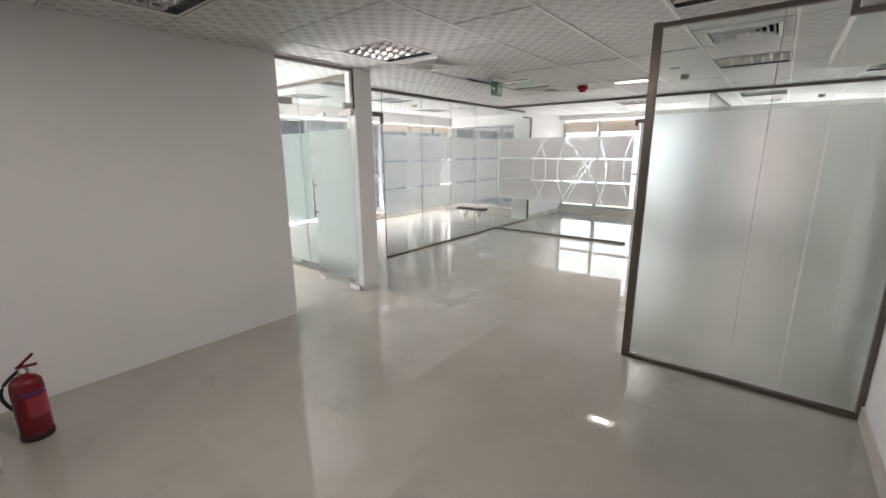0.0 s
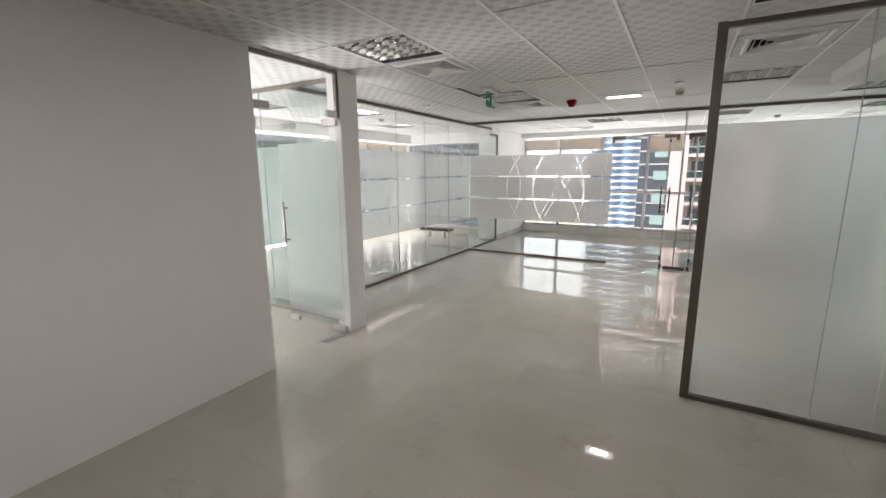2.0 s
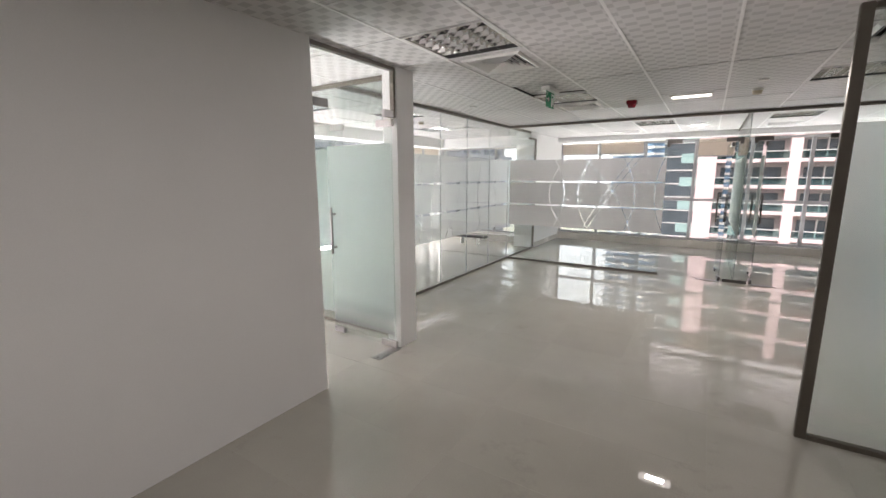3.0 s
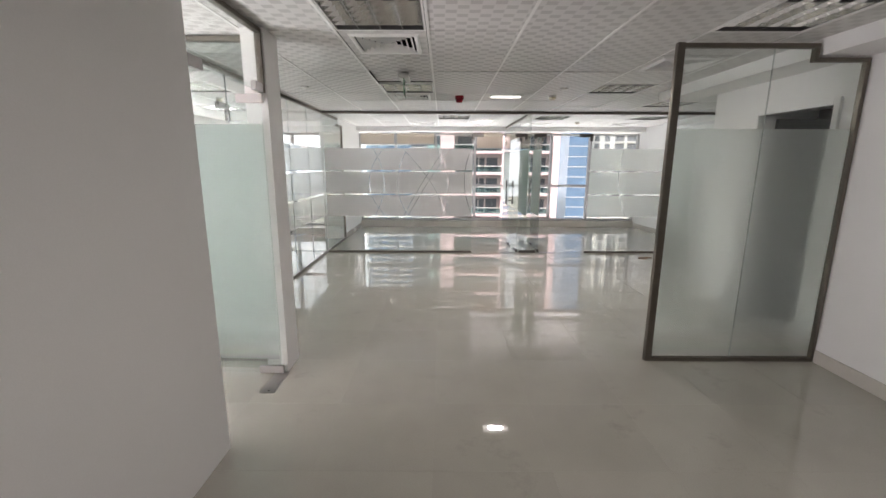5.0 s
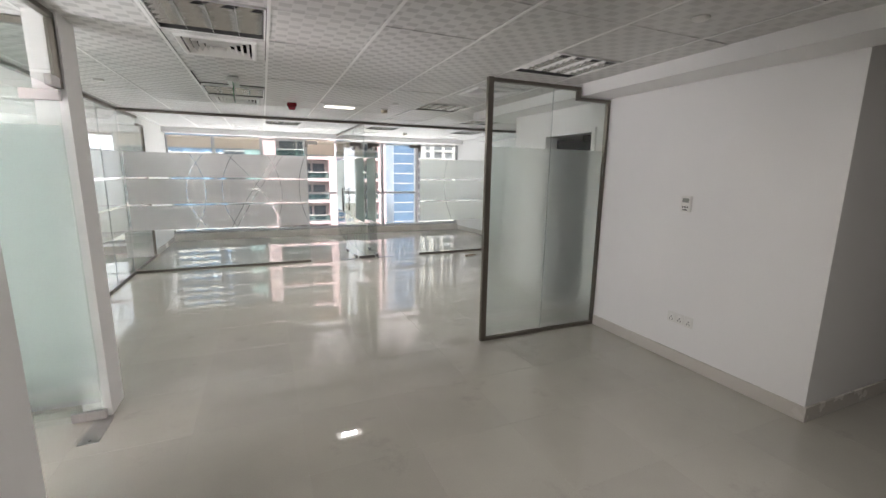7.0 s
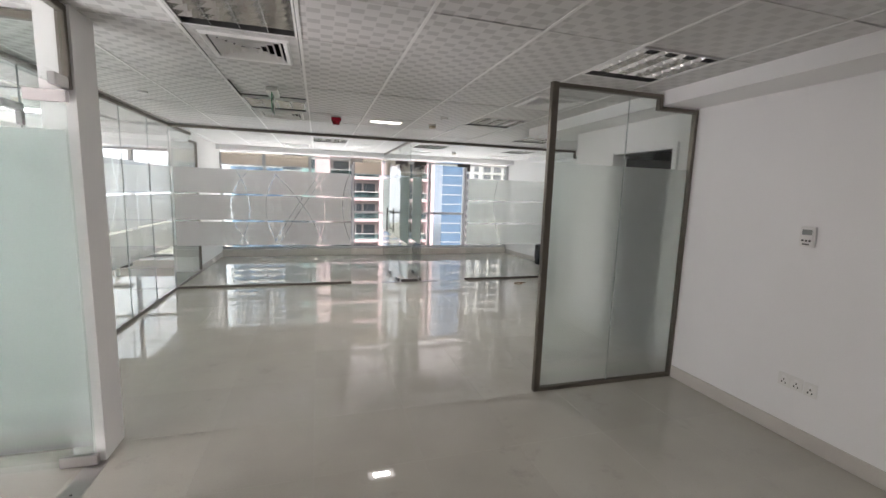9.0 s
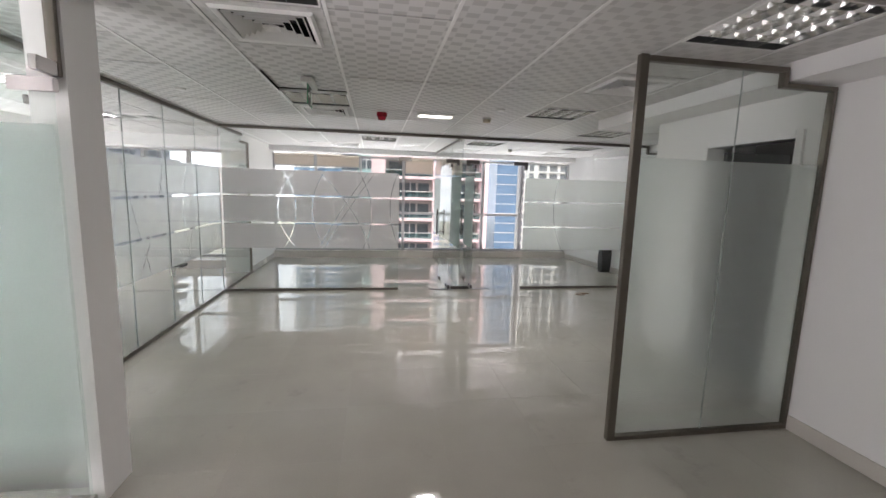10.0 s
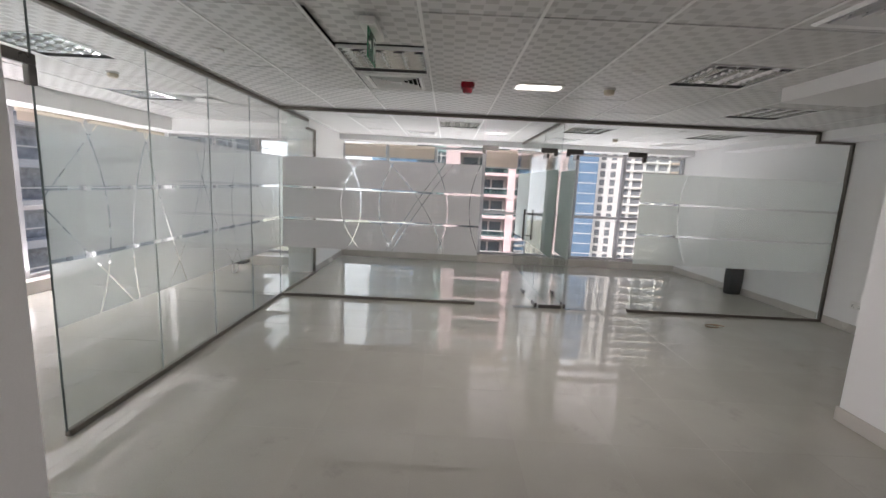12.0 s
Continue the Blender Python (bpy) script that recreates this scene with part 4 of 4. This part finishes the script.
TAN = material("tan_render", (0.52, 0.43, 0.36), 0.8, vary=0.06, scale=0.3, fine=6)
PANE = material("dark_window", (0.08, 0.10, 0.12), 0.12, vary=0.3, scale=0.4, fine=3, bump=0)
BLUE = material("blue_curtain_glass", (0.14, 0.23, 0.36), 0.15, vary=0.25, scale=0.3, fine=2, bump=0)
BLUE2 = material("pale_blue_glass", (0.22, 0.36, 0.55), 0.2, vary=0.2, scale=0.3, fine=2, bump=0)
TEAL = material("teal_balcony_glass", (0.34, 0.50, 0.50), 0.2, vary=0.1, scale=0.5, fine=3, bump=0)
# darker than PINK, so the balcony backs carry their shade in the colour
RECESS_SHADE = material("balcony_recess_shade", (0.42, 0.38, 0.38), 0.8, vary=0.1, scale=0.5, fine=3)


GREYPANE = material("grey_window", (0.20, 0.21, 0.23), 0.15, vary=0.3, scale=0.4, fine=3, bump=0)
# the towers stand a little askew to the building
ASKEW = pose(-2.0, 3.48, 0, 0, 0, -1.93) @ pose(2.0, -3.48, 0)
RAILGLASS = glass_material("balcony_glass", (0.62, 0.78, 0.78))


def askew_tower(name, label, category, group):
    t = thing(name, label, category, group)
    t.matrix_world = ASKEW
    return t


def row_of(src, n, step, parent):
    for k in range(1, n):
        again(src, pose(step[0] * k, step[1] * k, step[2] * k), parent)


pink = askew_tower("apartment_tower", "pink rendered apartment tower with deep balconies", "tower", "towers outside")
Y0, ST, N, BASE = 66.0, 3.2, 21, 0.27 - 3.2 * 13
part("wall", boxes(((-6.1, Y0 + 1.6, -45), (12.0, Y0 + 14, BASE + ST * N))), RECESS_SHADE, pink, "back wall of the balconies, darkened for their shade")
for x0, x1 in ((-6.1, -4.0), (3.3, 4.4), (10.8, 12.0)):
    part("pier", boxes(((x0, Y0, -45), (x1, Y0 + 1.6, BASE + ST * N + 1))), PINK, pink)
bays = ((-4.0, 3.3), (4.4, 10.8))
for x0, x1 in bays:
    row_of(part("balcony_slab", boxes(((x0, Y0 - 0.15, BASE - 0.42), (x1, Y0 + 1.6, BASE))), PINK, pink), N, (0, 0, ST), pink)
    row_of(part("balustrade", boxes(((x0, Y0 - 0.03, BASE), (x1, Y0, BASE + 0.85))), RAILGLASS, pink, "teal glass balustrade"), N, (0, 0, ST), pink)
    row_of(part("hand_rail", boxes(((x0, Y0 - 0.08, BASE + 0.85), (x1, Y0 + 0.04, BASE + 0.95))), SLAB, pink, "white hand rail"), N, (0, 0, ST), pink)
    mid_x = (x0 + x1) / 2
    for u0, u1 in ((x0 + 0.5, mid_x - 0.9), (mid_x - 0.7, mid_x + 1.1), (mid_x + 1.4, x1 - 0.5)):
        row_of(part("window", boxes(((u0, Y0 + 1.52, BASE + 0.1), (u1, Y0 + 1.6, BASE + 2.2))), PANE, pink), N, (0, 0, ST), pink)
    row_of(part("door_frame", boxes(((mid_x - 0.8, Y0 + 1.5, BASE), (mid_x - 0.7, Y0 + 1.6, BASE + 2.3)), ((mid_x + 0.15, Y0 + 1.5, BASE), (mid_x + 0.25, Y0 + 1.6, BASE + 2.3))), SLAB, pink), N, (0, 0, ST), pink)
row_of(part("side_balcony", boxes(((-8.2, Y0 + 2.0, BASE - 0.3), (-6.1, Y0 + 5.0, BASE)), ((-8.2, Y0 + 2.0, BASE), (-6.1, Y0 + 2.06, BASE + 0.95))), TEAL, pink, "teal side balcony"), N, (0, 0, ST), pink)


def banded(name, label, wall_mat, band_mat, x0, x1, y0, depth, storey, top, band, proud, fins=0):
    """A tower of glass with a light band at every storey."""
    t = askew_tower(name, label, "tower", "towers outside")
    part("glass_wall", boxes(((x0, y0, -45), (x1, y0 + depth, top))), wall_mat, t)
    n = int((top + 45) / storey)
    row_of(part("floor_band", boxes(((x0 - proud, y0 - proud, -45), (x1 + proud, y0 + 0.2, -45 + band))), band_mat, t), n, (0, 0, storey), t)
    for k in range(fins):
        x = x0 + (x1 - x0) * (k + 1) / (fins + 1)
        part("fin", boxes(((x - 0.15, y0 - 0.25, -45), (x + 0.15, y0, top))), band_mat, t)
    return t


banded("glass_tower", "dark glass tower with thin pale floor bands", PANE, SLAB, -17.0, -3.0, 125, 20, 3.4, 70, 0.28, 0.15, 1)
banded("glass_tower", "blue glass tower with pale floor bands", BLUE, SLAB, 35.0, 42.6, 150, 20, 3.5, 60, 0.25, 0.1, 0)

wavy = askew_tower("curved_tower", "pale blue tower with wavy white balcony slabs", "tower", "towers outside")
part("glass_wall", boxes(((-51, 222, -45), (-26.5, 242, 120))), BLUE2, wavy)
bm = bmesh.new()
n = 36
outline = [(-52 + 26 * k / n, 220.0 + 1.6 * math.sin(k * 0.62)) for k in range(n + 1)] + [(-26, 222.5), (-52, 222.5)]
prism(bm, outline, -45, -44.0)
row_of(part("wavy_slab", bm, SLAB, wavy, "wavy white slab edge"), 44, (0, 0, 3.1), wavy)

grid = askew_tower("apartment_tower", "white apartment tower with a regular grid of windows", "tower", "towers outside")
gx, gy = 49.5, 172.0
part("wall", boxes(((gx, gy, -45), (gx + 70, gy + 20, 75))), SLAB, grid)
u = gx + 1.0
for k in range(10):
    wide = 1.9 if k < 2 else 3.4
    pane = part("window", boxes(((u, gy - 0.12, -32.45), (u + wide, gy + 0.05, -30.15))), GREYPANE, grid)
    row_of(pane, 32, (0, 0, 3.3), grid)
    if k >= 2:
        ledge = part("balcony", boxes(((u - 0.3, gy - 1.0, -33.1), (u + wide + 0.3, gy - 0.02, -32.5))), TAN if k > 5 else SLAB, grid)
        row_of(ledge, 32, (0, 0, 3.3), grid)
    u += wide + (2.1 if k < 2 else 1.3)

west_block = askew_tower("office_block", "grey blue block with long balconies and pale rails", "tower", "towers outside")
FACADE = material("grey_blue_facade_glass", (0.36, 0.38, 0.41), 0.25, vary=0.5, scale=0.35, fine=2, bump=0)
GREYSLAB = material("grey_render", (0.58, 0.58, 0.60), 0.8, vary=0.1, scale=0.3, fine=5)
part("wall", boxes(((-62, -40, -45), (-40, 78, 60))), FACADE, west_block)
row_of(part("balcony_slab", boxes(((-40.0, -40, -45), (-38.4, 78, -44.35))), GREYSLAB, west_block), 30, (0, 0, 3.3), west_block)
row_of(part("hand_rail", boxes(((-38.5, -40, -43.4), (-38.4, 78, -43.28))), SLAB, west_block, "white hand rail"), 30, (0, 0, 3.3), west_block)
for k in range(17):
    part("pier", boxes(((-40.0, -38 + 7 * k, -45), (-39.3, -36.8 + 7 * k, 60))), GREYSLAB, west_block)

# floor tiles
TILE = 0.6


def tile_mesh():
    bm = bmesh.new()
    h = TILE / 2 - 0.0004
    lo = [bm.verts.new((sx * h, sy * h, -0.009)) for sx, sy in ((-1, -1), (1, -1), (1, 1), (-1, 1))]
    up = [bm.verts.new((sx * h, sy * h, -0.0002)) for sx, sy in ((-1, -1), (1, -1), (1, 1), (-1, 1))]
    hi = [bm.verts.new((sx * (h - 0.0003), sy * (h - 0.0003), 0.0)) for sx, sy in ((-1, -1), (1, -1), (1, 1), (-1, 1))]
    for a, b in ((lo, up), (up, hi)):
        for k in range(4):
            bm.faces.new((a[k], a[(k + 1) % 4], b[(k + 1) % 4], b[k]))
    bm.faces.new(hi)
    return bm


rng = random.Random(7)
first = None
rest = bmesh.new()
for i in range(-8, 12):
    for j in range(-9, 13):
        cx, cy = FX + TILE * (i + 0.5), FY + TILE * (j + 0.5)
        if cx > 2.2 or cx < -8.6 or cy < -2.2 or cy > 10.7:
            continue
        if cx < -6.0:
            h = TILE / 2 - 0.001
            slab(rest, (cx - h, cy - h, -0.0035), (cx + h, cy + h, 0.0))
            continue
        m = pose(cx, cy, 0.0, rng.uniform(-0.03, 0.03), rng.uniform(-0.03, 0.03), 0)
        if first is None:
            first = part("tile", tile_mesh(), FLOOR, floor)
            first.matrix_basis = m
        else:
            again(first, m, floor)
tagged(part("tile_field", rest, FLOOR, floor), "polished cream tiles of the corner room", kind="stuff")
